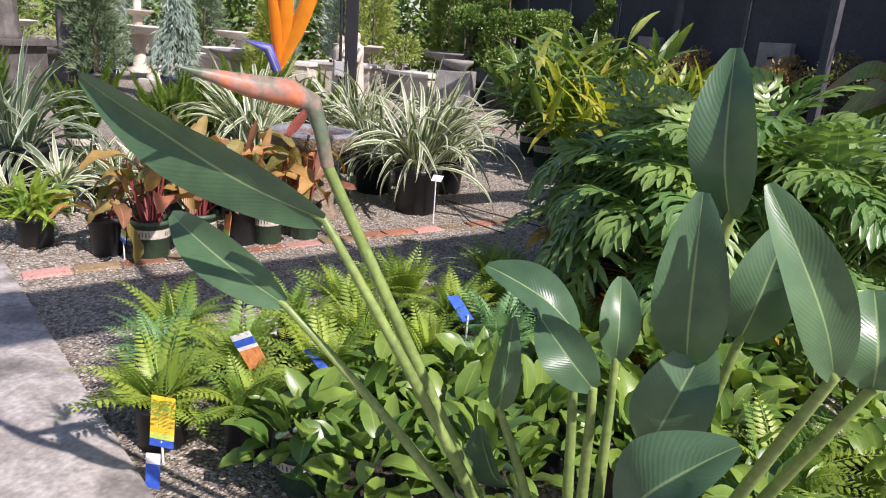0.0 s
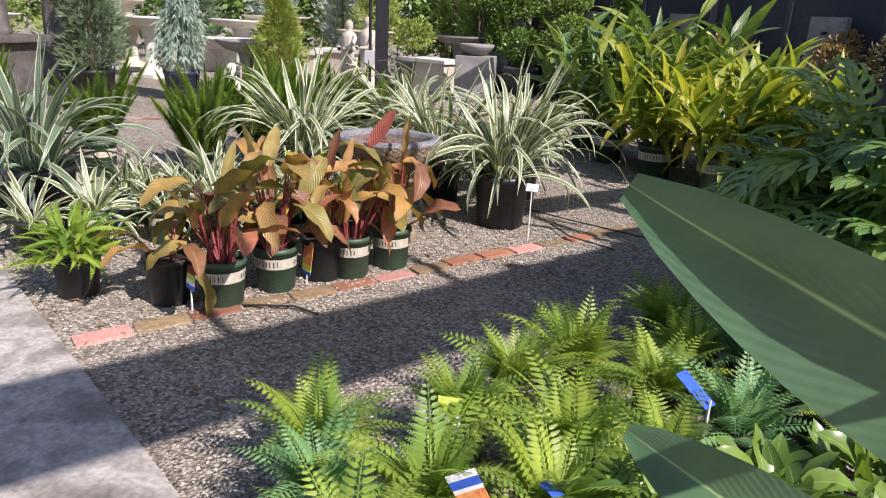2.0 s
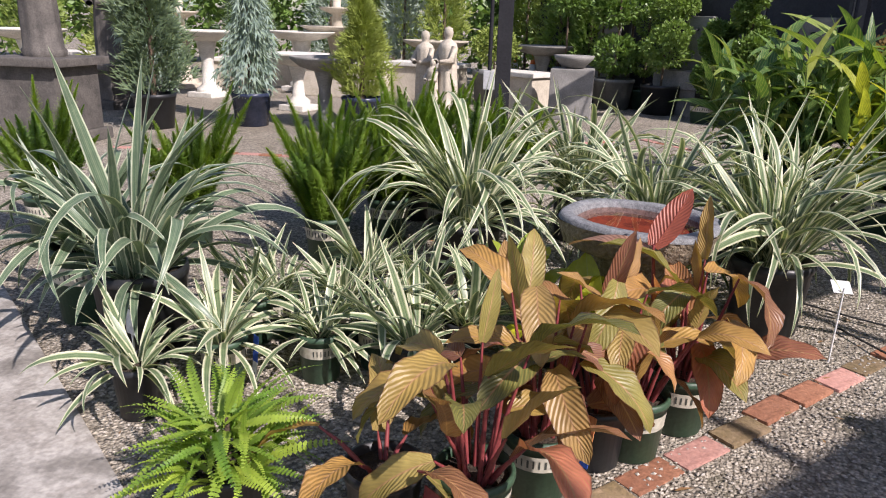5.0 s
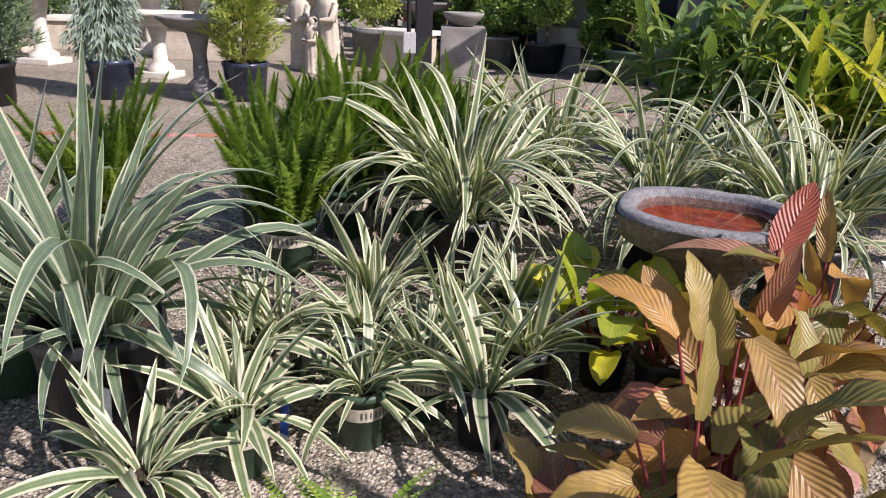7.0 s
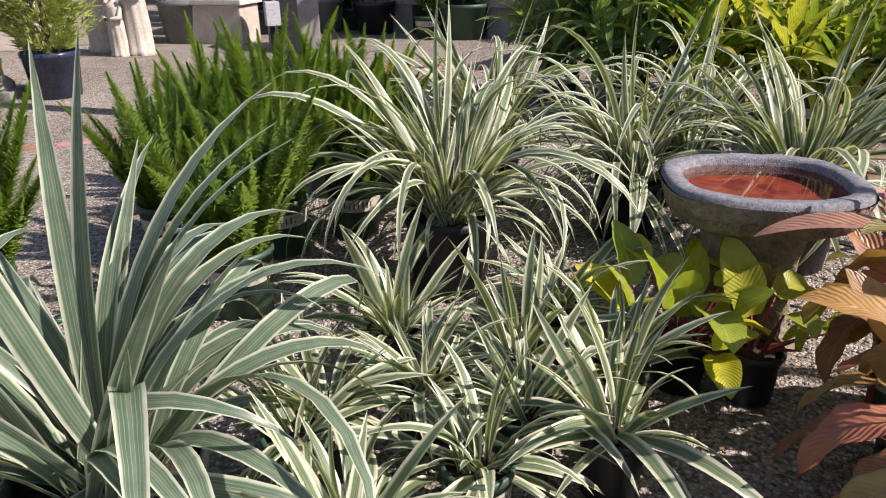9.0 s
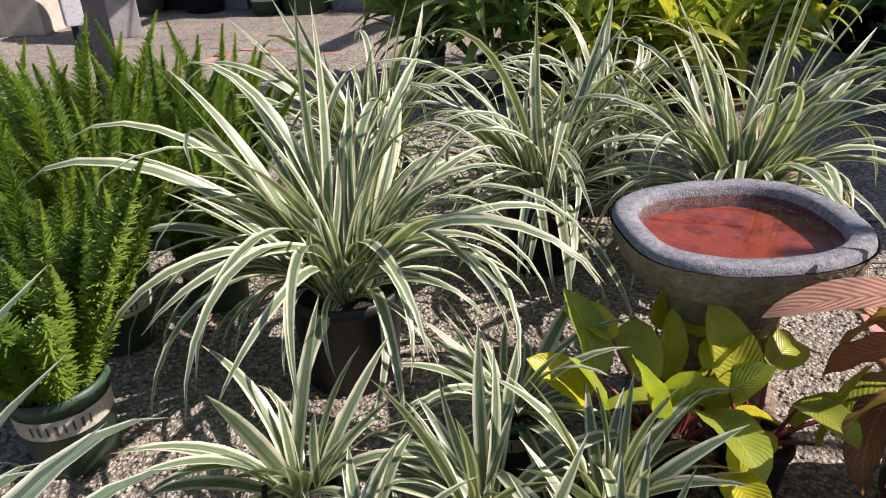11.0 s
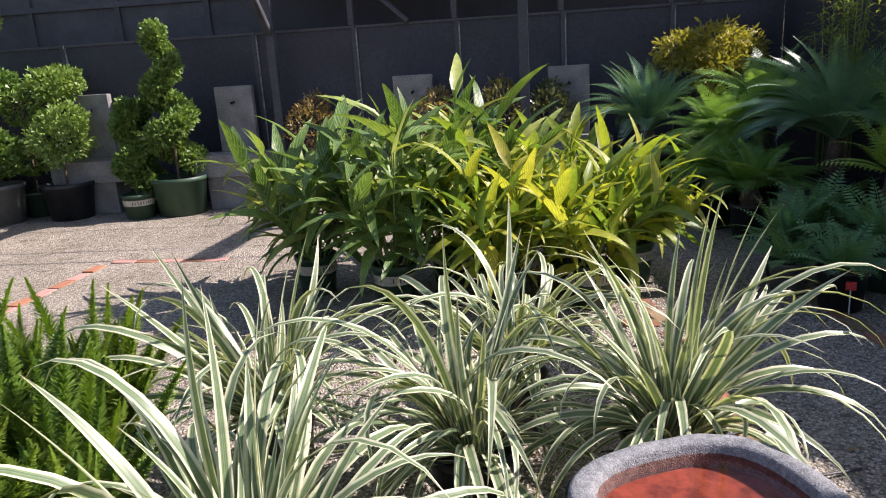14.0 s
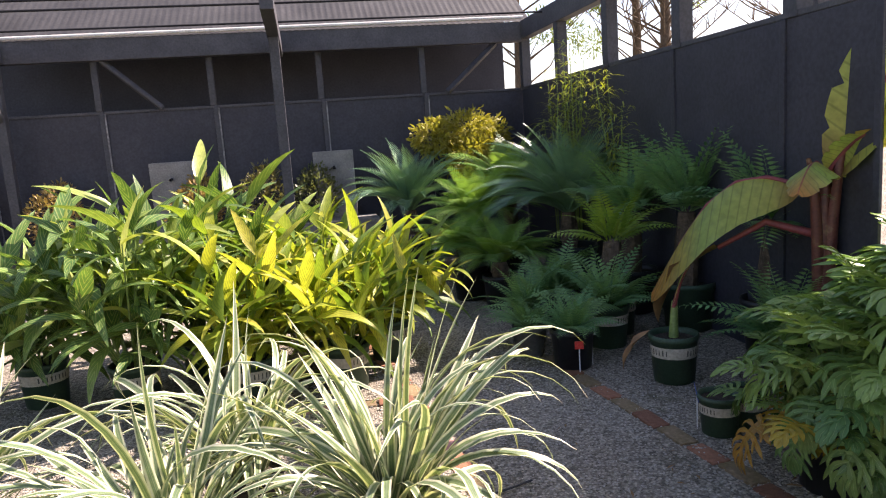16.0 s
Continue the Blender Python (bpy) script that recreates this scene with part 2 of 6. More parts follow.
M_POT_BLACK = surface("black_plastic", [(0.3, (0.011, 0.012, 0.014)), (0.7, (0.028, 0.029, 0.032))], 5, 0.42, 70, 0.15)
M_POT_GREY = surface("grey_plastic", [(0.3, (0.10, 0.105, 0.10)), (0.7, (0.17, 0.175, 0.165))], 4, 0.6, 60, 0.15)
M_POT_BLUE = surface("glazed_dark_blue", [(0.3, (0.02, 0.03, 0.06)), (0.7, (0.05, 0.06, 0.10))], 6, 0.25, 60, 0.1)
M_BAND = surface("cream_label", [(0.3, (0.42, 0.39, 0.31)), (0.7, (0.56, 0.53, 0.43))], 9, 0.6, 60, 0.05)
M_INK = surface("dark_ink", [(0.3, (0.05, 0.06, 0.05)), (0.7, (0.08, 0.08, 0.07))], 9, 0.6)
M_SOIL = surface("potting_soil", [(0.3, (0.022, 0.016, 0.011)), (0.7, (0.07, 0.05, 0.033))], 30, 0.95, 120, 1.0, 0.02)
M_TAG = surface("white_plastic_tag", [(0.3, (0.70, 0.71, 0.70)), (0.7, (0.80, 0.80, 0.78))], 8, 0.4)
M_TAG_BLUE = surface("blue_print", [(0.3, (0.03, 0.08, 0.45)), (0.7, (0.06, 0.16, 0.6))], 8, 0.4)
M_TAG_OR = surface("orange_print", [(0.3, (0.65, 0.20, 0.05)), (0.5, (0.75, 0.32, 0.12)), (0.7, (0.6, 0.12, 0.05))], 40, 0.4)
M_TAG_YEL = surface("yellow_print", [(0.3, (0.72, 0.45, 0.02)), (0.7, (0.8, 0.6, 0.05))], 30, 0.4)
M_TAG_LIME = surface("lime_print", [(0.3, (0.5, 0.62, 0.08)), (0.7, (0.6, 0.7, 0.15))], 30, 0.4)
M_TAG_RED = surface("red_print", [(0.3, (0.6, 0.02, 0.02)), (0.7, (0.7, 0.05, 0.04))], 30, 0.4)
M_CONCRETE = surface("weathered_concrete", [(0.30, (0.135, 0.122, 0.105)), (0.43, (0.26, 0.24, 0.212)), (0.51, (0.43, 0.402, 0.362)), (0.58, (0.29, 0.264, 0.232)), (0.68, (0.45, 0.422, 0.384))], 3.0, 0.8, 55, 0.6, 0.004)
M_BRICK = surface("red_brick", [(0.3, (0.24, 0.10, 0.055)), (0.7, (0.36, 0.17, 0.10))], 12, 0.9, 70, 0.8, 0.006, vary=0.3)
M_BRICK_PINK = surface("pink_brick", [(0.3, (0.42, 0.21, 0.17)), (0.7, (0.54, 0.30, 0.25))], 12, 0.9, 70, 0.6, 0.005, vary=0.12)
M_BRICK_TAN = surface("mossy_tan_brick", [(0.3, (0.17, 0.125, 0.055)), (0.7, (0.34, 0.24, 0.15))], 14, 0.95, 70, 0.9, 0.006, vary=0.2)
M_BASIN = surface("speckled_grey_stone", [(0.35, (0.13, 0.135, 0.14)), (0.65, (0.26, 0.265, 0.27))], 55, 0.75, 220, 0.9, 0.004)
M_BASIN_SIDE = surface("rough_tan_stone", [(0.3, (0.15, 0.115, 0.075)), (0.7, (0.31, 0.25, 0.175))], 14, 0.92, 60, 1.0, 0.02)
M_BED = surface("rust_stained_basin_bed", [(0.34, (0.13, 0.032, 0.02)), (0.5, (0.29, 0.085, 0.045)), (0.66, (0.19, 0.05, 0.032))], 12, 0.8, 45, 0.5, 0.004)
M_STONE = surface("cast_stone_cream", [(0.3, (0.42, 0.37, 0.29)), (0.7, (0.62, 0.56, 0.46))], 6, 0.85, 60, 0.5, 0.004)
M_STONE_W = surface("cast_stone_white", [(0.3, (0.55, 0.52, 0.46)), (0.7, (0.74, 0.71, 0.64))], 6, 0.8, 60, 0.4, 0.004)
# grey stone with the shade on it put into a darker colour
M_STONE_SHADED = surface("stone_darkened_as_shade", [(0.3, (0.06, 0.055, 0.05)), (0.7, (0.15, 0.135, 0.12))], 5, 0.85, 60, 0.6, 0.005)
M_STONE_G = surface("cast_stone_grey", [(0.3, (0.17, 0.165, 0.155)), (0.7, (0.31, 0.30, 0.28))], 4, 0.85, 60, 0.5, 0.004)
M_FENCE = surface("charcoal_painted_panel", [(0.3, (0.030, 0.030, 0.040)), (0.7, (0.050, 0.050, 0.063))], 1.6, 0.62, 40, 0.3, 0.003)
M_FRAME = surface("charcoal_painted_timber", [(0.3, (0.045, 0.045, 0.052)), (0.7, (0.085, 0.084, 0.092))], 3, 0.6, 45, 0.5, 0.004)
M_BATTEN = surface("pale_batten_edge", [(0.35, (0.10, 0.10, 0.105)), (0.65, (0.42, 0.41, 0.40))], 7, 0.7, 40, 0.4)
M_PIPE = surface("white_pipe", [(0.3, (0.55, 0.53, 0.50)), (0.7, (0.7, 0.68, 0.64))], 5, 0.5)
M_ROOF = surface("dull_roof_sheet", [(0.3, (0.028, 0.027, 0.028)), (0.7, (0.06, 0.058, 0.058))], 2, 0.6, 30, 0.3)


M_STEEL = surface("dark_steel_post", [(0.3, (0.014, 0.014, 0.017)), (0.7, (0.03, 0.03, 0.034))], 3, 0.8, 60, 0.2, spec=0.2)
M_BOXM = surface("grey_conduit_box", [(0.3, (0.36, 0.37, 0.37)), (0.7, (0.5, 0.5, 0.5))], 6, 0.5)
M_CONE = surface("orange_cone", [(0.3, (0.75, 0.14, 0.03)), (0.7, (0.85, 0.2, 0.04))], 6, 0.5)
M_PEB = surface("gravel_stones", [(0.3, (0.17, 0.15, 0.125)), (0.5, (0.38, 0.345, 0.295)), (0.7, (0.60, 0.56, 0.49))], 55, 0.85, 240, 0.4, 0.002)
M_WOOD = surface("dark_wet_timber", [(0.3, (0.055, 0.035, 0.025)), (0.7, (0.13, 0.075, 0.05))], 10, 0.8, 60, 0.7, 0.01)
M_HOSE = surface("black_hose", [(0.3, (0.015, 0.015, 0.015)), (0.7, (0.03, 0.03, 0.03))], 6, 0.5)


def gravel_material():
    m, nt, b = links_of("crushed_gravel", 0.88, 0, 0.3)
    tc = nt.nodes.new("ShaderNodeTexCoord")
    vo = node(nt, "ShaderNodeTexVoronoi", Scale=75.0)
    vo2 = node(nt, "ShaderNodeTexVoronoi", Scale=160.0)
    no = node(nt, "ShaderNodeTexNoise", Scale=0.9, Detail=5.0)
    moss = node(nt, "ShaderNodeTexNoise", Scale=3.3, Detail=7.0, Roughness=0.7)
    for n in (vo, vo2, no, moss):
        nt.links.new(tc.outputs["Object"], n.inputs["Vector"])
    sep = nt.nodes.new("ShaderNodeSeparateColor")
    nt.links.new(vo.outputs["Color"], sep.inputs[0])
    col = ramp(nt, sep.outputs[0], [(0.0, (0.20, 0.185, 0.165)), (0.35, (0.38, 0.355, 0.315)), (0.7, (0.53, 0.50, 0.45)), (1.0, (0.70, 0.66, 0.60))])
    col = mix(nt, 1.0, col, ramp(nt, vo.outputs["Distance"], [(0.0, (1.08, 1.08, 1.08)), (0.6, (0.55, 0.54, 0.52))]), "MULTIPLY")
    col = mix(nt, 1.0, col, ramp(nt, no.outputs[0], [(0.35, (0.82, 0.77, 0.69)), (0.65, (1.08, 1.03, 0.95))]), "MULTIPLY")
    col = mix(nt, ramp(nt, moss.outputs[0], [(0.56, (0, 0, 0)), (0.70, (0.75, 0.75, 0.75))]), col, (0.075, 0.070, 0.034))
    nt.links.new(col, b.inputs["Base Color"])
    h = maths(nt, "ADD", maths(nt, "MULTIPLY", vo.outputs["Distance"], -1.0), maths(nt, "MULTIPLY", vo2.outputs["Distance"], -0.4))
    bump(nt, b, h, 0.9, 0.012)
    return m


M_GRAVEL = gravel_material()


def water_material():
    """Clear reddish water: the bed shows through, and the sky and leaves mirror in it."""
    m, nt, b = links_of("still_reddish_water", 0.02, 0, 0.5)
    clear = node(nt, "ShaderNodeBsdfTransparent", Color=(0.92, 0.72, 0.66, 1))
    gloss = node(nt, "ShaderNodeBsdfGlossy", Roughness=0.015)
    fres = node(nt, "ShaderNodeFresnel", IOR=1.28)
    ms = nt.nodes.new("ShaderNodeMixShader")
    for a, c in ((fres.outputs[0], ms.inputs[0]), (clear.outputs[0], ms.inputs[1]), (gloss.outputs[0], ms.inputs[2]), (ms.outputs[0], nt.nodes["Material Output"].inputs["Surface"])):
        nt.links.new(a, c)
    nt.nodes.remove(b)
    return m


M_WATER = water_material()


# ---- building tools ----
class Geo:
    """Vertices, faces and leaf coordinates of one mesh."""

    def __init__(self):
        self.v, self.f, self.uv = [], [], []

    def strip(self, rows, uvs):
        """Rows of points, joined by quads."""
        n0, w = len(self.v), len(rows[0])
        for r, u in zip(rows, uvs):
            self.v.extend(r)
            self.uv.extend(u)
        for i in range(len(rows) - 1):
            for j in range(w - 1):
                a = n0 + i * w + j
                self.f.append((a, a + 1, a + w + 1, a + w))

    def add(self, other, m=None):
        n0 = len(self.v)
        self.v.extend([tuple(m @ Vector(p)) for p in other.v] if m else other.v)
        self.uv.extend(other.uv)
        self.f.extend([tuple(i + n0 for i in f) for f in other.f])

    def mesh(self, name, smooth=True):
        me = bpy.data.meshes.new(name)
        me.from_pydata([tuple(p) for p in self.v], [], self.f)
        if len(self.uv) == len(self.v):
            layer = me.uv_layers.new(name="UVMap")
            idx = np.empty(len(me.loops), dtype=np.int32)
            me.loops.foreach_get("vertex_index", idx)
            layer.data.foreach_set("uv", np.array(self.uv, dtype=np.float32)[idx].ravel())
        me.polygons.foreach_set("use_smooth", [smooth] * len(me.polygons))
        me.update()
        return me


def put(name, mesh, material, parent=None, m=None, label=""):
    if isinstance(mesh, Geo):
        mesh = mesh.mesh(name)
    if material is not None and not mesh.materials:
        mesh.materials.append(material)
    ob = new(name, mesh)
    if parent is not None:
        ob.parent = parent
    if m is not None:
        ob.matrix_basis = m
    if label:
        ob["label"] = label
    return ob


def bm_mesh(bm, name, bevel=0.0, smooth=False):
    if bevel:
        bmesh.ops.bevel(bm, geom=[e for e in bm.edges], offset=bevel, segments=2, affect="EDGES", profile=0.7)
    me = bpy.data.meshes.new(name)
    bm.normal_update()
    bm.to_mesh(me)
    bm.free()
    if smooth:
        me.polygons.foreach_set("use_smooth", [True] * len(me.polygons))
    return me


def box_mesh(name, sx, sy, sz, bevel=0.004, z0=0.0):
    """A bevelled block that stands on z0."""
    bm = bmesh.new()
    bmesh.ops.create_cube(bm, size=1.0)
    for v in bm.verts:
        v.co = (v.co.x * sx, v.co.y * sy, (v.co.z + 0.5) * sz + z0)
    return bm_mesh(bm, name, min(bevel, 0.3 * min(sx, sy, sz)))


def lathe(name, profile, n=28, squash=(1, 1), smooth=True, wobble=0.0, seed=0):
    """Turns a profile of (radius, height) about z."""
    g = Geo()
    rng = random.Random(seed)
    rows, uvs = [], []
    for r, z in profile:
        row, ur = [], []
        for i in range(n + 1):
            a = 2 * math.pi * (i % n) / n
            k = 1 + wobble * noise.noise(Vector((math.cos(a) * 2, math.sin(a) * 2, z * 9 + seed)))
            row.append((r * k * math.cos(a) * squash[0], r * k * math.sin(a) * squash[1], z))
            ur.append((i / n, z))
        rows.append(row)
        uvs.append(ur)
    g.strip(rows, uvs)
    me = g.mesh(name, smooth)
    bm = bmesh.new()
    bm.from_mesh(me)
    bmesh.ops.remove_doubles(bm, verts=bm.verts, dist=1e-5)
    bmesh.ops.recalc_face_normals(bm, faces=bm.faces)
    bm.to_mesh(me)
    bm.free()
    return me


def tube(name, pts, radii, n=8):
    """A round tapered rod along points."""
    g = Geo()
    rows, uvs = [], []
    for i, p in enumerate(pts):
        p = Vector(p)
        d = (Vector(pts[min(i + 1, len(pts) - 1)]) - Vector(pts[max(i - 1, 0)])).normalized()
        s = d.cross(Vector((0.31, 0.17, 0.93))).normalized()
        t = d.cross(s)
        r = radii[i] if isinstance(radii, (list, tuple)) else radii
        rows.append([tuple(p + r * (math.cos(2 * math.pi * k / n) * s + math.sin(2 * math.pi * k / n) * t)) for k in range(n + 1)])
        uvs.append([(k / n, i / len(pts)) for k in range(n + 1)])
    g.strip(rows, uvs)
    return g


def thing(name, x, y, z=0.0, rz=0.0, label="", category="", group="", kind=""):
    ob = new(name)
    ob.empty_display_size = 0.1
    ob.matrix_basis = pose(x, y, z, 0, 0, rz)
    return tagged(ob, label, category, group, kind)


# ---- leaves ----
def blade(length, width, e0, e1, segs=7, fold=0.25, shape="strap", wave=0.0, cols=3, seed=0, bow=1.0):
    """A leaf that leaves the origin along +x at e0 degrees above level and ends at e1."""
    g = Geo()
    p = Vector((0, 0, 0))
    rows, uvs = [], []
    for i in range(segs + 1):
        s = i / segs
        a = radians(e0 + (e1 - e0) * s ** bow)
        d, up = Vector((math.cos(a), 0, math.sin(a))), Vector((-math.sin(a), 0, math.cos(a)))
        if shape == "strap":
            w = width * min(1.0, 0.55 + 1.6 * s) * (1 - max(0.0, (s - 0.45) / 0.55) ** 1.8)
        elif shape == "paddle":
            w = width * max(0.02, math.sin(math.pi * min(1.0, 0.04 + 0.96 * s) ** 0.8)) ** 0.62
        else:
            w = width * 1.18 * max(0.01, (1 - s) ** 0.75 * min(1.0, 0.12 + s * 3.2))
        if i == segs:
            w = 0.0005
        row, ur = [], []
        for j in range(cols):
            u = j / (cols - 1)
            off = (u - 0.5) * 2
            lift = abs(off) * fold * w + wave * w * math.sin(s * 15 + off * 2 + seed * 1.7) * abs(off)
            row.append(tuple(p + Vector((0, off * w * 0.5, 0)) + up * lift * 0.5))
            ur.append((u, s))
        rows.append(row)
        uvs.append(ur)
        p = p + d * (length / segs)
    g.strip(rows, uvs)
    return g


def protos(name, material, specs):
    """Leaf meshes to share; specs: dicts for blade()."""
    out = []
    for k, s in enumerate(specs):
        me = blade(**{"seed": k, **s}).mesh(name)
        me.materials.append(material)
        out.append(me)
    return out


def leaf_at(parent, name, mesh, pos, rz, tilt=0.0, size=1.0, roll=0.0):
    ob = new(name, mesh)
    ob.parent = parent
    ob.matrix_basis = pose(*pos, 0, 0, rz) @ pose(0, 0, 0, roll, -tilt, 0) @ Matrix.Diagonal((size, size, size, 1))
    return ob


def frond(length, pinna, pairs, e0, e1, width_at, droop=-15, narrow=0.16, forward=60.0, v_up=0.1, stem=0.004):
    """A feather-like leaf: a rib with pairs of leaflets."""
    g = Geo()
    p, rib = Vector((0, 0, 0)), []
    steps = pairs + 3
    for i in range(steps + 1):
        s = i / steps
        a = radians(e0 + (e1 - e0) * s)
        rib.append((p.copy(), a, s))
        p = p + Vector((math.cos(a), 0, math.sin(a))) * (length / steps)
    g.add(tube("rib", [r[0] for r in rib], [stem * (1 - 0.8 * r[2]) for r in rib], 4))
    for q, a, s in rib[2:]:
        ln = pinna * width_at(s)
        if ln < 0.004:
            continue
        d, up = Vector((math.cos(a), 0, math.sin(a))), Vector((-math.sin(a), 0, math.cos(a)))
        for sd in (-1, 1):
            f = radians(forward)
            out = (d * math.cos(f) + Vector((0, sd, 0)) * math.sin(f) + up * v_up).normalized()
            w = ln * narrow
            n = d * w
            tip = q + out * ln + Vector((0, 0, math.sin(radians(droop)) * ln))
            mid = q + out * ln * 0.5
            n0 = len(g.v)
            g.v.extend([tuple(q - n * 0.4), tuple(mid - n * 0.6), tuple(tip), tuple(mid + n * 0.6), tuple(q + n * 0.4)])
            g.uv.extend([(0.1, s), (0.2, s), (0.5, s), (0.8, s), (0.9, s)])
            g.f.append((n0, n0 + 1, n0 + 2, n0 + 3, n0 + 4))
    return g


def crown(n, radii, size, rng, shell=0.55, squeeze=0.5, centre=(0, 0, 0), up=0.3):
    """Many small leaves in an uneven rounded mass."""
    g = Geo()
    for _ in range(n):
        while True:
            d = Vector((rng.uniform(-1, 1), rng.uniform(-1, 1), rng.uniform(-1, 1)))
            if 0.05 < d.length < 1:
                break
        d.normalize()
        r = (shell + (1 - shell) * rng.random() ** 0.6) * (0.86 + 0.3 * noise.noise(d * 2.3 + Vector((n, 0, 0))))
        c = Vector((d.x * radii[0] * r, d.y * radii[1] * r, d.z * radii[2] * r)) + Vector(centre)
        ax = (d + Vector((rng.uniform(-1, 1), rng.uniform(-1, 1), rng.uniform(-1, 1))) * 0.9 + Vector((0, 0, up))).normalized()
        sd = ax.cross(Vector((rng.uniform(-1, 1), rng.uniform(-1, 1), rng.uniform(-1, 1)))).normalized()
        ln = size * rng.uniform(0.6, 1.35)
        w = ln * squeeze
        nn = ax.cross(sd) * ln * 0.15
        n0 = len(g.v)
        g.v.extend([tuple(c), tuple(c + ax * ln * 0.5 + sd * w * 0.5 + nn), tuple(c + ax * ln), tuple(c + ax * ln * 0.5 - sd * w * 0.5 + nn)])
        g.uv.extend([(0.5, 0), (1, 0.5), (0.5, 1), (0, 0.5)])
        g.f.append((n0, n0 + 1, n0 + 2, n0 + 3))
    return g


# ---- ground and structure ----
def sheet(name, pts, z, thick, material, label, bevel=0.0):
    bm = bmesh.new()
    vs = [bm.verts.new((x, y, z)) for x, y in pts]
    f = bm.faces.new(vs)
    if thick:
        r = bmesh.ops.extrude_face_region(bm, geom=[f])
        for v in r["geom"]:
            if isinstance(v, bmesh.types.BMVert):
                v.co.z -= thick
    bmesh.ops.recalc_face_normals(bm, faces=bm.faces)
    ob = put(name, bm_mesh(bm, name, bevel), material)
    return tagged(ob, label, name, kind="structure")


sheet("ground", [(-900, -900), (900, -900), (900, 900), (-900, 900)], 0.0, 0.0, M_GRAVEL, "pale grey crushed gravel ground with mossy patches")
E0, EU = Vector((0.474, 2.147)), Vector((-0.896, 0.444))
EN = Vector((-0.444, -0.896))
quad = [E0 - EU * 5, E0 + EU * 14, E0 + EU * 14 + EN * 2.6, E0 - EU * 5 + EN * 2.6]
slab = sheet("pavement", [tuple(p) for p in quad], 0.022, 0.12, M_CONCRETE, "worn grey concrete walkway slab beside the gravel", 0.012)

CORNER, FENCE_RZ, PANEL, FENCE_H = (5.56, 9.54), 145.9, 1.27, 2.07
FM = pose(CORNER[0], CORNER[1], 0, 0, 0, FENCE_RZ)


def framed(name, label, category="wall"):
    ob = new(name)
    ob.matrix_basis = FM
    return tagged(ob, label, category, kind="structure")


back = framed("wall_back", "charcoal painted plywood fence with pale-edged battens at the seams")
panel = box_mesh("panel", PANEL - 0.012, 0.02, FENCE_H, 0.004)
batten = box_mesh("batten", 0.05, 0.028, FENCE_H + 0.03, 0.006)
edge_strip = box_mesh("edge_strip", 0.016, 0.016, FENCE_H, 0.002)
rail = box_mesh("top_rail", PANEL - 0.055, 0.05, 0.03, 0.004)
for k in range(10):
    put("panel", panel, M_FENCE, back, pose((k + 0.5) * PANEL, -0.012, 0))
    put("top_rail", rail, M_FRAME, back, pose((k + 0.5) * PANEL, -0.01, FENCE_H))
    if k:
        put("batten", batten, M_FRAME, back, pose(k * PANEL, 0.016, 0))
        put("edge_strip", edge_strip, M_BATTEN, back, pose(k * PANEL - 0.033, 0.012, 0))
put("panel", box_mesh("panel", 6.5, 0.05, 3.1, 0.004), M_FENCE, back, pose(3.2, -1.0, 0))
put("panel", box_mesh("panel", 6.2, 0.05, 4.7, 0.004), M_FRAME, back, pose(9.56, -1.0, 0))

right = framed("wall_right", "charcoal painted panel wall with open studs above")
WALL_LEN = 5.8
for k in range(5):
    w = PANEL if (k + 1) * PANEL < WALL_LEN else WALL_LEN - k * PANEL
    put("panel", box_mesh("panel", 0.02, w - 0.012, FENCE_H, 0.004), M_FENCE, right, pose(0, k * PANEL + w / 2, 0))
    put("batten", box_mesh("batten", 0.02, 0.045, FENCE_H, 0.004), M_FENCE, right, pose(0.016, k * PANEL + w, 0))
    put("stud", box_mesh("stud", 0.11, 0.12, 0.62, 0.006), M_FRAME, right, pose(-0.03, k * PANEL + 0.06, FENCE_H))
put("top_beam", box_mesh("top_beam", 0.12, WALL_LEN, 0.22, 0.008), M_FRAME, right, pose(-0.03, WALL_LEN / 2, 2.69))
put("sill", box_mesh("sill", 0.09, WALL_LEN, 0.035, 0.006), M_FRAME, right, pose(-0.03, WALL_LEN / 2, FENCE_H + 0.001))

canopy = framed("trim_canopy", "charcoal timber shade structure with dull roof sheets", "canopy")
put("top_beam", box_mesh("top_beam", 6.3, 0.12, 0.24, 0.01), M_FRAME, canopy, pose(3.1, 0.07, 2.66))
stud_b = box_mesh("stud", 0.07, 0.07, 0.56, 0.006)
for k in range(1, 5):
    put("stud", stud_b, M_FRAME, canopy, pose(k * PANEL + 0.02, -0.01, FENCE_H + 0.032))
for x0, x1 in ((4.4, 5.0), (1.0, 0.35)):
    put("brace", tube("brace", [(x0, 0.05, 2.1), (x1, 0.05, 2.66)], 0.04, 4), M_FRAME, canopy)
put("post", box_mesh("post", 0.10, 0.10, 2.66, 0.008), M_FRAME, canopy, pose(3.03, 1.3, 0))
put("cross_beam", box_mesh("cross_beam", 0.12, 2.3, 0.2, 0.01), M_FRAME, canopy, pose(3.03, 1.3, 2.66) @ pose(0, 0, 0, 3))
put("post", box_mesh("post", 0.10, 0.10, 2.66, 0.008), M_FRAME, canopy, pose(6.05, 0.25, 0))
put("cross_beam", box_mesh("cross_beam", 0.12, 2.4, 0.2, 0.01), M_FRAME, canopy, pose(6.05, 1.2, 2.66))
put("brace", tube("brace", [(6.05, 0.28, 2.05), (6.05, 0.95, 2.66)], 0.05, 4), M_FRAME, canopy)
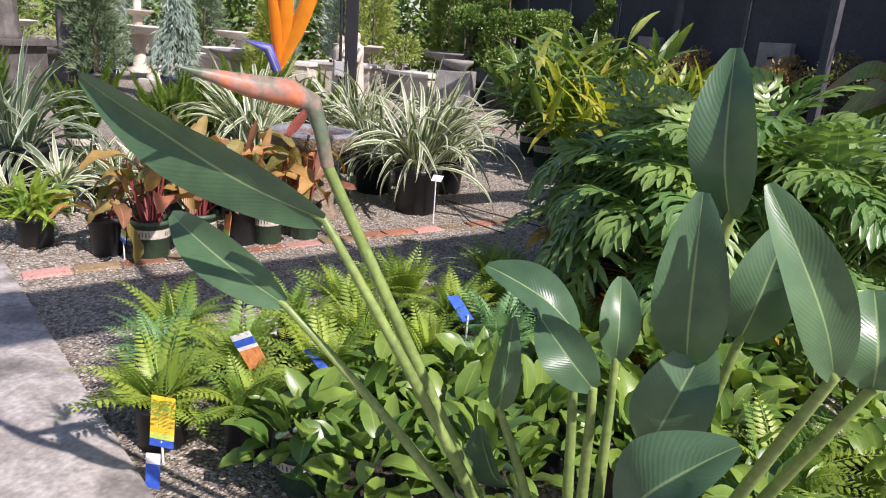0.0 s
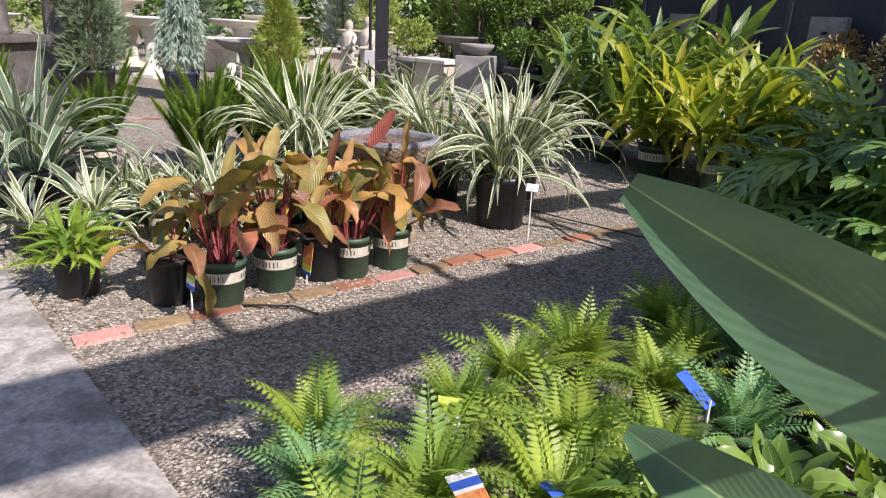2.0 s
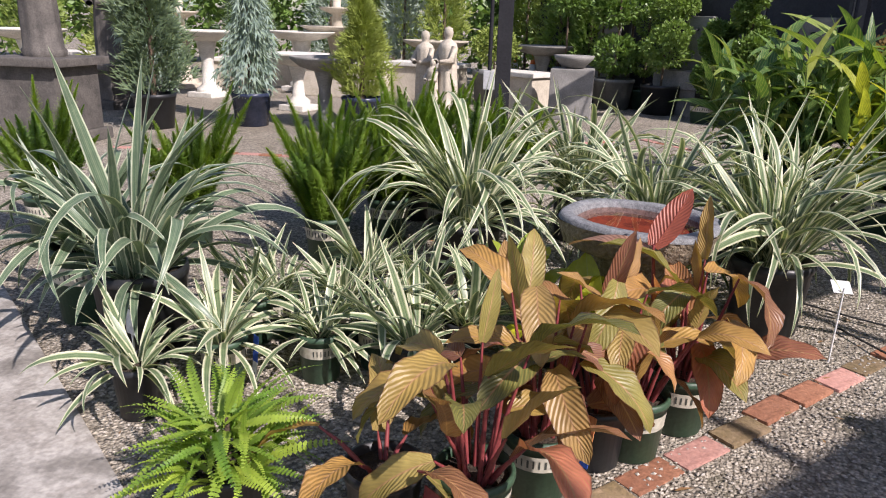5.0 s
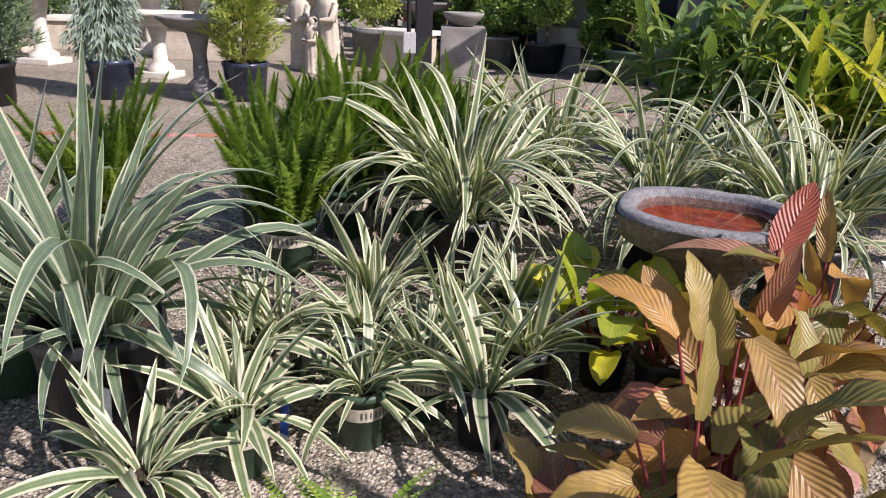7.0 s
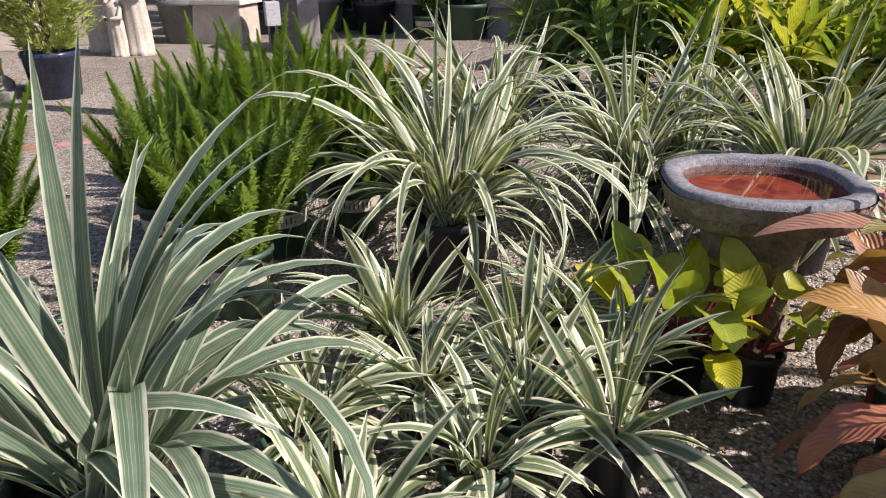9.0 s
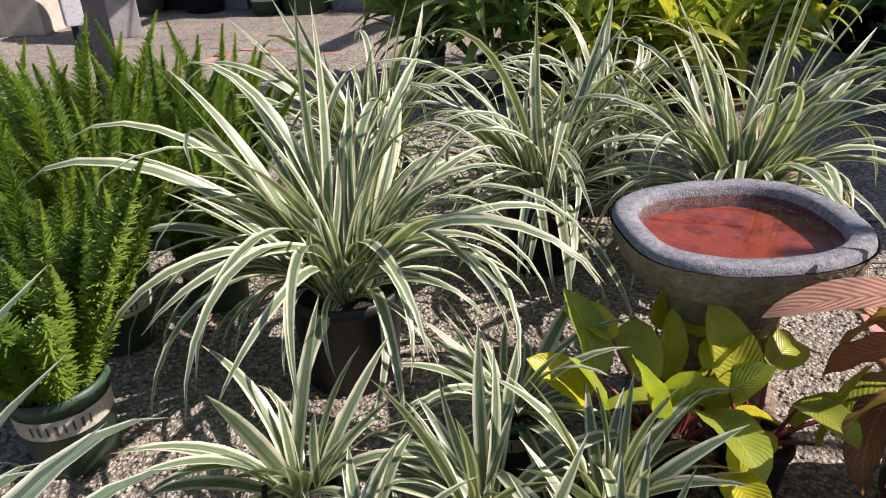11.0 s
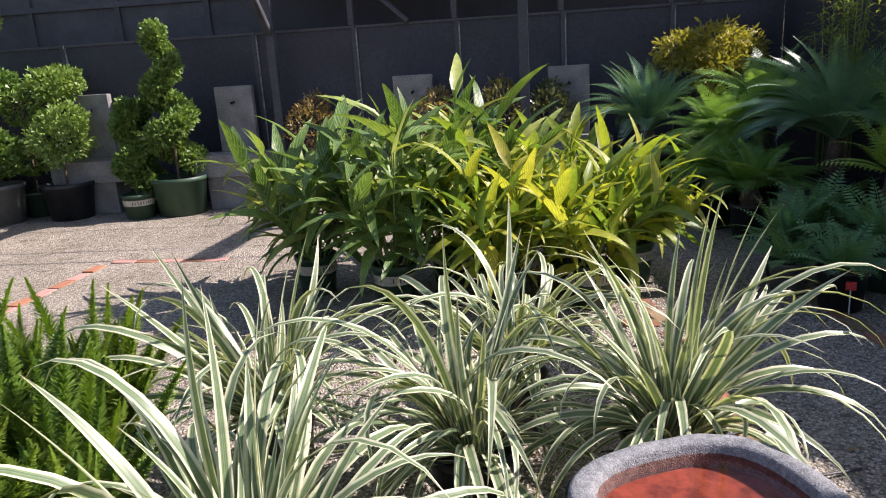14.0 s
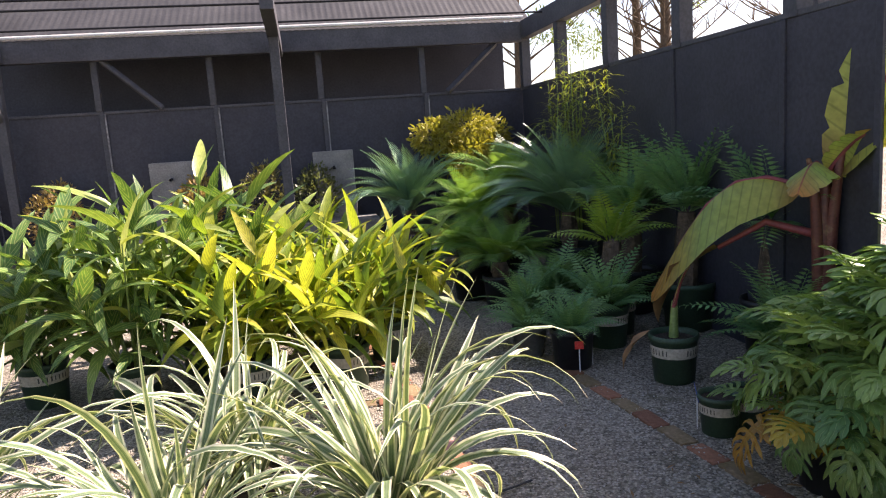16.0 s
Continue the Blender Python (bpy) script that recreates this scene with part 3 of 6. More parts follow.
put("pipe", tube("pipe", [(0, 0.15, 2.95), (6.2, 0.15, 2.93)], 0.022, 8), M_PIPE, canopy)
groof = Geo()
rows_r, uv_r = [], []
for k in range(271):
    x = -0.1 + k * 6.5 / 270
    dz = 0.004 * math.sin(k * 1.9)
    rows_r.append([(x, 0.14, 2.90 + dz), (x, -0.4, 3.26 + dz), (x, -1.0, 3.66 + dz)])
    uv_r.append([(0, 0)] * 3)
groof.strip(rows_r, uv_r)
put("roof_sheet", groof, M_ROOF, canopy)
for wy in (0.95, 1.95, 2.36):
    put("wire", tube("wire", [(0, wy, 2.87), (3.03, wy, 2.865), (6.05, wy, 2.87)], 0.012, 6), M_STEEL, canopy)
put("wall_rail", box_mesh("wall_rail", 6.1, 0.04, 0.07, 0.004), M_FRAME, canopy, pose(9.5, -0.95, 2.62))
for sx in (7.3, 8.6, 9.9):
    put("stud", box_mesh("stud", 0.07, 0.04, 2.6, 0.004), M_FRAME, canopy, pose(sx, -0.952, 2.0))

# overhead eave beam and rafters beside the walkway
eave = tagged(new("trim_eave"), "dark timber eave board with thin rafters on posts", "eave", kind="structure")
eave.matrix_basis = pose(2.33, 1.2, 0, 0, 0, 60.0)
put("eave_board", box_mesh("eave_board", 8.4, 0.56, 0.05, 0.006), M_FRAME, eave, pose(1.6, 0, 3.3))
for t in (-1.5, -0.35, 0.8, 1.95, 3.15, 4.3):
    put("rafter", box_mesh("rafter", 0.05, 1.9, 0.06, 0.004), M_FRAME, eave, pose(t, 0.66, 3.238))
for t in (-2.4, 5.5):
    put("post", box_mesh("post", 0.12, 0.12, 3.3, 0.008), M_FRAME, eave, pose(t, -0.1, 0))

# ---- brick edging ----
brick_mesh = box_mesh("brick", 0.208, 0.10, 0.05, 0.009)


def brick_row(a, b, kinds, seed, label, step=0.222):
    rng = random.Random(seed)
    a, b = Vector(a), Vector(b)
    d = (b - a).normalized()
    row = thing("brick_edging", a.x, a.y, 0, math.degrees(math.atan2(d.y, d.x)), label, "edging")
    meshes = {}
    for k in range(int((b - a).length / step + 0.5)):
        mk = kinds[k % len(kinds)]
        if mk not in meshes:
            meshes[mk] = brick_mesh.copy()
            meshes[mk].materials.append(mk)
        put("brick", meshes[mk], None, row, pose((k + 0.5) * step, rng.uniform(-0.012, 0.012), -0.046 + rng.uniform(0, 0.011), rng.uniform(-2, 2), rng.uniform(-2, 2), rng.uniform(-3, 3)))
    return row


brick_row((-1.30, 3.06), (0.89, 6.77), [M_BRICK_PINK, M_BRICK_TAN, M_BRICK, M_BRICK_TAN, M_BRICK_TAN, M_BRICK, M_BRICK_PINK, M_BRICK_TAN, M_BRICK, M_BRICK], 1, "worn row of red and pink bricks edging the gravel")
brick_row((0.89, 6.80), (0.30, 7.26), [M_BRICK, M_BRICK_TAN, M_BRICK_PINK], 2, "short row of weathered bricks edging a bed")
brick_row((0.92, 6.80), (1.60, 8.3), [M_BRICK_TAN, M_BRICK], 3, "short row of weathered bricks edging a bed")
brick_row((-2.95, 9.35), (-1.85, 10.86), [M_BRICK_PINK, M_BRICK], 4, "row of pink bricks set flush in gravel")
brick_row((-1.80, 10.86), (-0.9, 10.2), [M_BRICK_PINK, M_BRICK], 5, "row of pink bricks set flush in gravel")
brick_row((0.85, 4.45), (1.95, 6.6), [M_BRICK_TAN, M_BRICK], 6, "dark weathered brick row sunk in shaded gravel")
brick_row((-6.4, 7.2), (-3.4, 8.1), [M_BRICK_PINK, M_BRICK], 7, "row of pink bricks set flush in gravel")


# ---- pots ----
def soil_mesh(r, z):
    return lathe("soil", [(0.001, z + 0.012), (r * 0.5, z + 0.008), (r, z)], 20, wobble=0.05)


POTS = {}


def pot(parent, rt, h, material, band=True, taper=0.84, name="pot", tag=None):
    key = (rt, h, material.name, band)
    if key not in POTS:
        rb = rt * taper
        t = 0.006
        prof = [(0.001, 0.0), (rb * 0.92, 0.0), (rb, 0.006), (rb + (rt - rb) * 0.86, h * 0.88), (rt + 0.004, h * 0.89), (rt + 0.006, h * 0.93), (rt + 0.004, h), (rt - t, h), (rt - t - 0.004, h * 0.9), (rb * 0.95, h * 0.6)]
        body = lathe("pot", prof, 32)
        body.materials.append(material)
        soil = soil_mesh(rt * 0.955, h * 0.88)
        soil.materials.append(M_SOIL)
        bnd = ink = None
        if band:
            def rad(s):
                return rb + (rt - rb) * s + 0.0016
            bnd = lathe("label_band", [(rad(0.56), h * 0.56), (rad(0.79), h * 0.79)], 40)
            bnd.materials.append(M_BAND)
            g = Geo()
            for j in range(8):
                    a = j * 0.17
                    da = 0.045 if j % 3 else 0.062
                    z0, z1 = h * 0.62, h * 0.735
                    r0, r1 = rad(0.62) + 0.0012, rad(0.735) + 0.0012
                    g.strip([[(r0 * math.cos(a), r0 * math.sin(a), z0), (r0 * math.cos(a + da), r0 * math.sin(a + da), z0)], [(r1 * math.cos(a), r1 * math.sin(a), z1), (r1 * math.cos(a + da), r1 * math.sin(a + da), z1)]], [[(0, 0), (1, 0)], [(0, 1), (1, 1)]])
            ink = g.mesh("lettering")
            ink.materials.append(M_INK)
        POTS[key] = (body, soil, bnd, ink)
    body, soil, bnd, ink = POTS[key]
    p = put(name, body, None, parent)
    put("soil", soil, None, p)
    if bnd:
        b = put("label_band", bnd, None, p, pose(0, 0, 0, 0, 0, -120))
        for word in range(3):
            put("lettering", ink, None, p, pose(0, 0, 0, 0, 0, -120 + word * 120))
    return h * 0.88


def tag_card(name, x, y, z, rz, tiltx, w, h, mats, label, stake=True, lean=0):
    """A printed plant tag on a stake, in bands of colour."""
    t = thing(name, x, y, 0, rz, label, "plant tag")
    up = pose(0, 0, z, tiltx, lean)
    at = 0.0
    for mk, share in mats:
        put("print", box_mesh("print", w, 0.0025, h * share, 0.0006), mk, t, up @ pose(0, 0, at))
        at += h * share
    if stake:
        put("stake", tube("stake", [(0, 0.004, 0), (0, 0.004, z + 0.02)], 0.004, 6), M_TAG, t)
    return t


# ---- variegated flax ----
FLAX_BIG = protos("leaf", M_FLAX, [dict(length=ln, width=w, e0=a, e1=b, segs=12, fold=0.3, shape="strap", bow=bw) for ln, w, a, b, bw in (
    (0.74, 0.031, 86, 66, 1.0), (0.68, 0.034, 82, 36, 1.3), (0.88, 0.031, 80, -72, 1.5), (0.78, 0.032, 72, -84, 1.2), (0.82, 0.034, 82, -35, 1.8), (0.92, 0.032, 76, -80, 1.6), (0.70, 0.030, 62, -82, 1.1), (0.56, 0.034, 84, 50, 1.0), (0.64, 0.032, 54, -78, 1.0), (0.95, 0.033, 84, -62, 2.1), (0.52, 0.031, 42, -75, 0.9), (0.84, 0.036, 68, -86, 1.35))])
FLAX_WIDE = protos("leaf", M_FLAX_WIDE, [dict(length=ln, width=w, e0=a, e1=b, segs=12, fold=0.28, shape="strap", bow=bw) for ln, w, a, b, bw in (
    (0.78, 0.044, 86, 74, 1.0), (0.72, 0.044, 78, 20, 1.5), (0.70, 0.046, 70, -50, 1.5), (0.66, 0.044, 58, -76, 1.2), (0.56, 0.044, 46, -76, 1.0), (0.60, 0.046, 82, 50, 1.0), (0.78, 0.044, 74, -78, 1.8), (0.50, 0.042, 32, -62, 1.0), (0.84, 0.046, 78, -84, 1.6))])
FLAX_SMALL = protos("leaf", M_FLAX, [dict(length=ln, width=w, e0=a, e1=b, segs=8, fold=0.28, shape="strap", bow=bw) for ln, w, a, b, bw in (
    (0.33, 0.027, 80, 52, 1.0), (0.31, 0.029, 66, -5, 1.2), (0.34, 0.029, 56, -55, 1.3), (0.30, 0.028, 38, -62, 1.1), (0.25, 0.026, 76, 40, 1.0), (0.29, 0.027, 22, -50, 1.1))])


def flax(x, y, seed, kind="big", n=60, size=1.0, pr=0.16, ph=0.32, pm=M_POT_BLACK, band=False, label="", group="variegated flax plants", over=()):
    rng = random.Random(seed)
    p = thing("flax_plant", x, y, 0, rng.uniform(0, 360), label or "variegated green and cream striped flax in a black pot", "potted plant", group)
    top = pot(p, pr, ph, pm, band)
    pool = {"big": FLAX_BIG, "wide": FLAX_WIDE, "small": FLAX_SMALL}[kind]
    for k in range(n):
        me = pool[rng.randrange(len(pool))]
        a = k * 137.5 + rng.uniform(-20, 20)
        r = pr * 0.5 * math.sqrt(rng.random())
        leaf_at(p, "leaf", me, (r * math.cos(radians(a)), r * math.sin(radians(a)), top), a + rng.uniform(-55, 55), rng.uniform(-22, 12), size * rng.uniform(0.62, 1.12), rng.uniform(-30, 30))
    turn = math.degrees(p.rotation_euler.z)
    for a, k, sz in over:
        leaf_at(p, "leaf", pool[k], (0, 0, top), a - turn, 0, sz, 0)
    return p


flax(-0.40, 5.48, 11, "big", 130, 1.05, 0.17, 0.33, over=((228, 3, 0.95), (218, 3, 0.86), (238, 7, 0.9), (208, 6, 1.0), (246, 3, 0.8)))
flax(-0.97, 5.84, 12, "big", 105, 1.0, 0.15, 0.28)
flax(-1.50, 6.42, 13, "big", 110, 1.04, 0.15, 0.30)
flax(-1.82, 5.42, 14, "big", 135, 1.06, 0.17, 0.32, over=((160, 7, 1.1), (200, 3, 1.0), (300, 3, 1.1), (330, 7, 1.0), (280, 3, 1.0)))
flax(-2.61, 4.05, 15, "wide", 66, 1.0, 0.175, 0.36, label="broad-bladed variegated flax in a black pot by the walkway", over=((60, 0, 1.08), (78, 1, 1.0), (45, 2, 1.1), (98, 0, 1.05), (30, 1, 1.1), (68, 2, 1.05), (20, 2, 1.12), (36, 3, 1.1), (52, 2, 1.2), (12, 1, 1.1), (62, 6, 1.0), (40, 1, 1.2)))
flax(-3.07, 4.20, 16, "wide", 50, 0.95, 0.16, 0.34, M_POT_GREEN, True, label="broad-bladed variegated flax in a labelled green pot")
flax(-0.52, 6.25, 17, "big", 85, 0.98, 0.15, 0.28)
for k, (x, y) in enumerate(((-1.885, 4.18), (-2.16, 3.98), (-1.545, 4.26), (-1.74, 4.36), (-2.30, 4.33), (-2.27, 3.70), (-1.98, 4.50), (-1.70, 4.62), (-1.45, 4.52), (-2.25, 4.42), (-1.52, 4.88), (-2.05, 4.80))):
    flax(x, y, 40 + k, "small", 36, (1.02 + 0.12 * ((k * 7) % 3)) * (0.86 if k == 5 else 1.0), 0.082, 0.19, M_POT_GREEN if k % 3 != 2 else M_POT_BLACK, k % 3 != 2, "small variegated flax in a labelled green nursery pot", "small variegated flax plants")

tag_card("plant_tag", -2.50, 3.885, 0.16, -12, -6, 0.06, 0.09, [(M_TAG, 1.0)], "white sticker card on a black flax pot")
tag_card("plant_tag", -0.14, 5.22, 0.30, 10, -70, 0.07, 0.08, [(M_TAG, 1.0)], "blank white plant tag beside a black pot")
tag_card("plant_tag", -2.06, 4.02, 0.05, -20, -6, 0.03, 0.14, [(M_TAG, 0.3), (M_TAG_BLUE, 0.7)], "small blue and white tag between flax pots")

# ---- canna ----
CANNA = protos("leaf", M_CANNA, [dict(length=ln, width=w, e0=a, e1=b, segs=9, fold=0.3, shape="paddle", cols=5, wave=0.2) for ln, w, a, b in (
    (0.26, 0.090, 66, 30), (0.26, 0.098, 35, -45), (0.25, 0.095, 5, -88), (0.27, 0.092, 50, -20), (0.24, 0.09, -25, -88), (0.22, 0.055, 80, 70), (0.25, 0.095, 20, -65), (0.25, 0.09, -5, -80))])
YOUNG = protos("leaf", M_YLEAF, [dict(length=ln, width=w, e0=a, e1=b, segs=8, fold=0.35, shape="paddle", cols=5, wave=0.06) for ln, w, a, b in ((0.22, 0.11, 60, 25), (0.21, 0.11, 30, -20), (0.23, 0.11, 75, 55), (0.18, 0.10, 10, -45))])


def canna(x, y, seed, n=13, height=0.46, pools=None, pm=M_POT_GREEN, pr=0.1, ph=0.21, label="bronze and orange striped canna in a labelled green pot", reach=1.0):
    rng = random.Random(seed)
    p = thing("canna_plant", x, y, 0, 0, label, "potted plant", "canna plants")
    top = pot(p, pr, ph, pm, pm is M_POT_GREEN)
    pools = pools or CANNA
    for k in range(n):
        a = radians(k * 137.5 + rng.uniform(-25, 25))
        r0 = pr * 0.55 * math.sqrt(rng.random())
        hz = height * (0.22 + 0.78 * (k + 0.5) / n) * rng.uniform(0.88, 1.08)
        lean = (0.02 + 0.09 * rng.random()) * reach
        b = Vector((r0 * math.cos(a), r0 * math.sin(a), top))
        e = b + Vector((lean * math.cos(a), lean * math.sin(a), hz))
        put("stem", tube("stem", [b, (b + e) / 2 + Vector((0, 0, 0.01)), e], [0.007, 0.006, 0.003], 6), M_STEM_RED, p)
        leaf_at(p, "leaf", pools[rng.randrange(len(pools))], tuple(e), math.degrees(a) + rng.uniform(-30, 30), rng.uniform(-12, 12), rng.uniform(0.8, 1.15), rng.uniform(-30, 30))
    return p


canna(-1.06, 3.64, 21, 22, 0.36)
canna(-0.97, 3.90, 22, 24, 0.44)
canna(-0.76, 4.22, 23, 17, 0.32)
canna(-0.65, 4.44, 24, 20, 0.38)
canna(-0.86, 4.12, 26, 11, 0.40, pm=M_POT_BLACK)
canna(-1.27, 3.55, 25, 7, 0.14, pm=M_POT_BLACK, label="drooping canna with brown leaves in a black pot", reach=2.0)
canna(-1.20, 4.68, 27, 15, 0.20, pools=YOUNG, pm=M_POT_BLACK, pr=0.085, ph=0.17, label="yellow-green young canna in a black pot beside the bird bath", reach=1.8)
canna(-1.02, 4.60, 28, 12, 0.18, pools=YOUNG, pm=M_POT_BLACK, pr=0.085, ph=0.17, label="yellow-green young canna in a black pot beside the bird bath", reach=1.8)
# one tall stalk with a pink leaf lying out over the bath and a red one above it
stalk = thing("canna_plant", -0.79, 4.45, 0, 0, "tall bronze canna stalk with pink and red leaves", "potted plant", "canna plants")
put("stem", tube("stem", [(0.05, 0.0, 0.0), (0.03, 0.0, 0.35), (0.0, 0.01, 0.61)], [0.011, 0.009, 0.005], 6), M_STEM_RED, stalk)
RED = protos("leaf", leafy("red_canna_leaf", flat_leaf((0.42, 0.10, 0.07), (0.42, 0.12, 0.08), (0.25, 0.05, 0.04), 0.05), 0.42, 0.35, 0.5, 13.0), [dict(length=0.23, width=0.10, e0=48, e1=64, segs=9, fold=0.15, shape="paddle", cols=5)])[0]
PINK = protos("leaf", leafy("dull_pink_canna_leaf", flat_leaf((0.42, 0.22, 0.15), (0.42, 0.22, 0.15), (0.3, 0.12, 0.08), 0.05), 0.45, 0.25, 0.5, 13.0), [dict(length=0.36, width=0.125, e0=8, e1=-32, segs=10, fold=0.2, shape="paddle", cols=5)])[0]
leaf_at(stalk, "leaf", RED, (0.0, 0.01, 0.60), 67, 0, 1.0, 12)
leaf_at(stalk, "leaf", PINK, (-0.01, -0.02, 0.585), 153, 0, 0.95, 0)
tag_card("plant_tag", -1.115, 3.50, 0.10, -25, -8, 0.075, 0.10, [(M_TAG_BLUE, 0.2), (M_TAG, 0.2), (M_TAG_LIME, 0.25), (M_STEM_RED, 0.35)], "colourful printed plant tag against a green pot")
tag_card("plant_tag", -0.875, 4.00, 0.05, -25, -8, 0.075, 0.16, [(M_TAG_BLUE, 0.1), (M_TAG_LIME, 0.2), (M_TAG_OR, 0.7)], "orange printed plant tag standing between canna pots")

# ---- bird bath ----
bath = thing("bird_bath", -0.904, 4.90, 0, -11, "stone bird bath with grey rim and red-brown water", "bird bath")


def bath_ring(r, z):
    """A rounded outline with one flatter side."""
    out = []
    for i in range(49):
        a = 2 * math.pi * (i % 48) / 48
        c, s = math.cos(a), math.sin(a)
        k = 1.0 / (abs(c) ** 2.7 + abs(s) ** 2.7) ** (1 / 2.7)
        y = s * k * 0.865
        out.append((r * c * k, r * max(y, -0.98), z + 0.035 + (0.006 if r > 0.24 else 0.0) * noise.noise(Vector((c * 3, s * 3, z * 5)))))
    return out


def ring_part(name, prof, material, wob=0.0):
    g = Geo()
    g.strip([bath_ring(r * (1 + wob * noise.noise(Vector((z * 20, r * 10, 1)))), z) for r, z in prof], [[(i / 48, z) for i in range(49)] for r, z in prof])
    return put(name, g, material, bath)


ring_part("rim", [(0.296, 0.53), (0.292, 0.546), (0.282, 0.551), (0.243, 0.55), (0.236, 0.543), (0.226, 0.49)], M_BASIN)
ring_part("bowl", [(0.294, 0.531), (0.292, 0.49), (0.276, 0.445), (0.22, 0.415), (0.15, 0.405)], M_BASIN_SIDE, 0.05)
ring_part("bowl_floor", [(0.228, 0.49), (0.15, 0.485), (0.001, 0.484)], M_BED)
ring_part("water", [(0.2335, 0.524), (0.12, 0.524), (0.001, 0.524)], M_WATER)
put("pedestal", lathe("pedestal", [(0.19, 0.0), (0.185, 0.04), (0.15, 0.08), (0.145, 0.33), (0.17, 0.44)], 28, (1, 0.9), True, 0.06, 4), M_BASIN_SIDE, bath)

# ---- foxtail ferns ----
def plume(length, seed):
    rng = random.Random(seed)
    g = Geo()
    g.add(tube("rib", [(0, 0, 0), (length * 0.04, 0, length * 0.5), (length * 0.12, 0, length)], [0.004, 0.003, 0.001], 4))
    for k in range(760):
        s = 0.03 + 0.97 * k / 760
        a = k * 2.399
        r = 0.036 * min(1, (1.0 - s) * 3.2 + 0.08) * min(1, 0.4 + s * 4) * rng.uniform(0.7, 1.2)
        c = Vector((length * 0.12 * s * s, 0, length * s))
        d = Vector((math.cos(a), math.sin(a), rng.uniform(0.2, 0.9))).normalized()
        sd = d.cross(Vector((0, 0, 1))).normalized() * 0.0036
        n0 = len(g.v)
        g.v.extend([tuple(c - sd), tuple(c + sd), tuple(c + d * r * 1.15 + sd * 0.4), tuple(c + d * r * 1.15 - sd * 0.4)])
        g.uv.extend([(0.2, s), (0.8, s), (0.6, 1), (0.4, 1)])
        g.f.append((n0, n0 + 1, n0 + 2, n0 + 3))
    me = g.mesh("plume")
    me.materials.append(M_FOX)
    return me


PLUMES = [plume(0.52, 1), plume(0.44, 2), plume(0.36, 3), plume(0.6, 4)]


def foxtail(x, y, seed, n=30, pm=M_POT_GREEN, size=1.0):
    rng = random.Random(seed)
    p = thing("foxtail_fern", x, y, 0, 0, "upright bright green foxtail fern in a nursery pot", "potted plant", "foxtail ferns")
    top = pot(p, 0.125, 0.26, pm, pm is M_POT_GREEN)
    for k in range(n):
        a = k * 137.5
        q = math.sqrt((k + 0.5) / n)
        leaf_at(p, "plume", PLUMES[rng.randrange(4)], (0.09 * q * math.cos(radians(a)), 0.09 * q * math.sin(radians(a)), top), a, -(2 + 24 * q * q + rng.uniform(-5, 5)), size * rng.uniform(0.58, 1.2))
    return p


for k, (x, y) in enumerate(((-2.60, 5.32), (-2.20, 6.02), (-2.98, 5.86), (-2.58, 6.35), (-2.08, 6.72), (-3.45, 5.2), (-2.95, 6.75), (-4.25, 4.9), (-2.52, 5.86), (-2.34, 6.62))):
    foxtail(x, y, 60 + k, 46, M_POT_GREEN if k != 3 else M_POT_BLACK, 1.0 if k not in (3, 4) else 1.12)

# ---- shell ginger ----
GINGER, GINGER_G = [protos("leaf", gm, [dict(length=ln * gs, width=w * gs * 1.2, e0=a, e1=b, segs=8, fold=0.3, shape="lance", cols=3, wave=0.05) for ln, w, a, b in (
    (0.46, 0.085, 58, 15), (0.48, 0.09, 36, -30), (0.44, 0.085, 16, -60), (0.40, 0.075, 74, 48), (0.44, 0.08, 0, -70))]) for gm, gs in ((M_ALP, 0.95), (M_ALP_GREEN, 1.15))]


def ginger(x, y, seed, stems=13, height=0.95, pm=M_POT_GREEN, spread=0.44, pool=GINGER):
    rng = random.Random(seed)
    p = thing("ginger_plant", x, y, 0, 0, "large yellow and green variegated shell ginger in a pot", "potted plant", "variegated ginger plants")
    top = pot(p, 0.15, 0.29, pm, pm is M_POT_GREEN)
    for s in range(stems):
        a = radians(s * 137.5 + rng.uniform(-20, 20))
        q = math.sqrt((s + 0.5) / stems)
        h = 1.12 * height * rng.uniform(0.62, 1.05) * (1 - 0.35 * q * q)
        b = Vector((0.1 * q * math.cos(a), 0.1 * q * math.sin(a), top))
        e = b + Vector((spread * q * math.cos(a), spread * q * math.sin(a), h - top * 0.5))
        mid = (b + e) / 2 + Vector((0, 0, 0.05))
        put("stem", tube("stem", [b, mid, e], [0.008, 0.007, 0.004], 5), M_STEM, p)
        m = 12
        for k in range(m):
            f = 0.12 + 0.88 * k / (m - 1)
            pt = b.lerp(mid, f * 2) if f < 0.5 else mid.lerp(e, f * 2 - 1)
            leaf_at(p, "leaf", pool[0 if k > m - 3 and rng.random() < 0.6 else rng.randrange(5)], tuple(pt), math.degrees(a) + (90 if k % 2 else -90) * rng.uniform(0.2, 1.2) + rng.uniform(-25, 25), rng.uniform(-10, 14), rng.uniform(0.72, 1.1), rng.uniform(-25, 25))
    return p


for k, (x, y, h) in enumerate(((0.80, 7.32, 0.72), (0.30, 7.60, 0.86), (-0.20, 8.15, 1.12), (0.35, 8.35, 1.10), (1.08, 7.95, 0.80), (-0.55, 8.75, 1.05), (0.85, 8.6, 0.95), (1.36, 7.55, 0.70))):
    ginger(x, y, 80 + k, 14, h, pool=GINGER_G if k in (2, 3, 5, 6) else GINGER)

# ---- ferns, ground cover and their tags ----
def fern_w(s):
    return max(0.0, min(1.0, (s + 0.12) * 3.0) * (1 - s) ** 0.72)


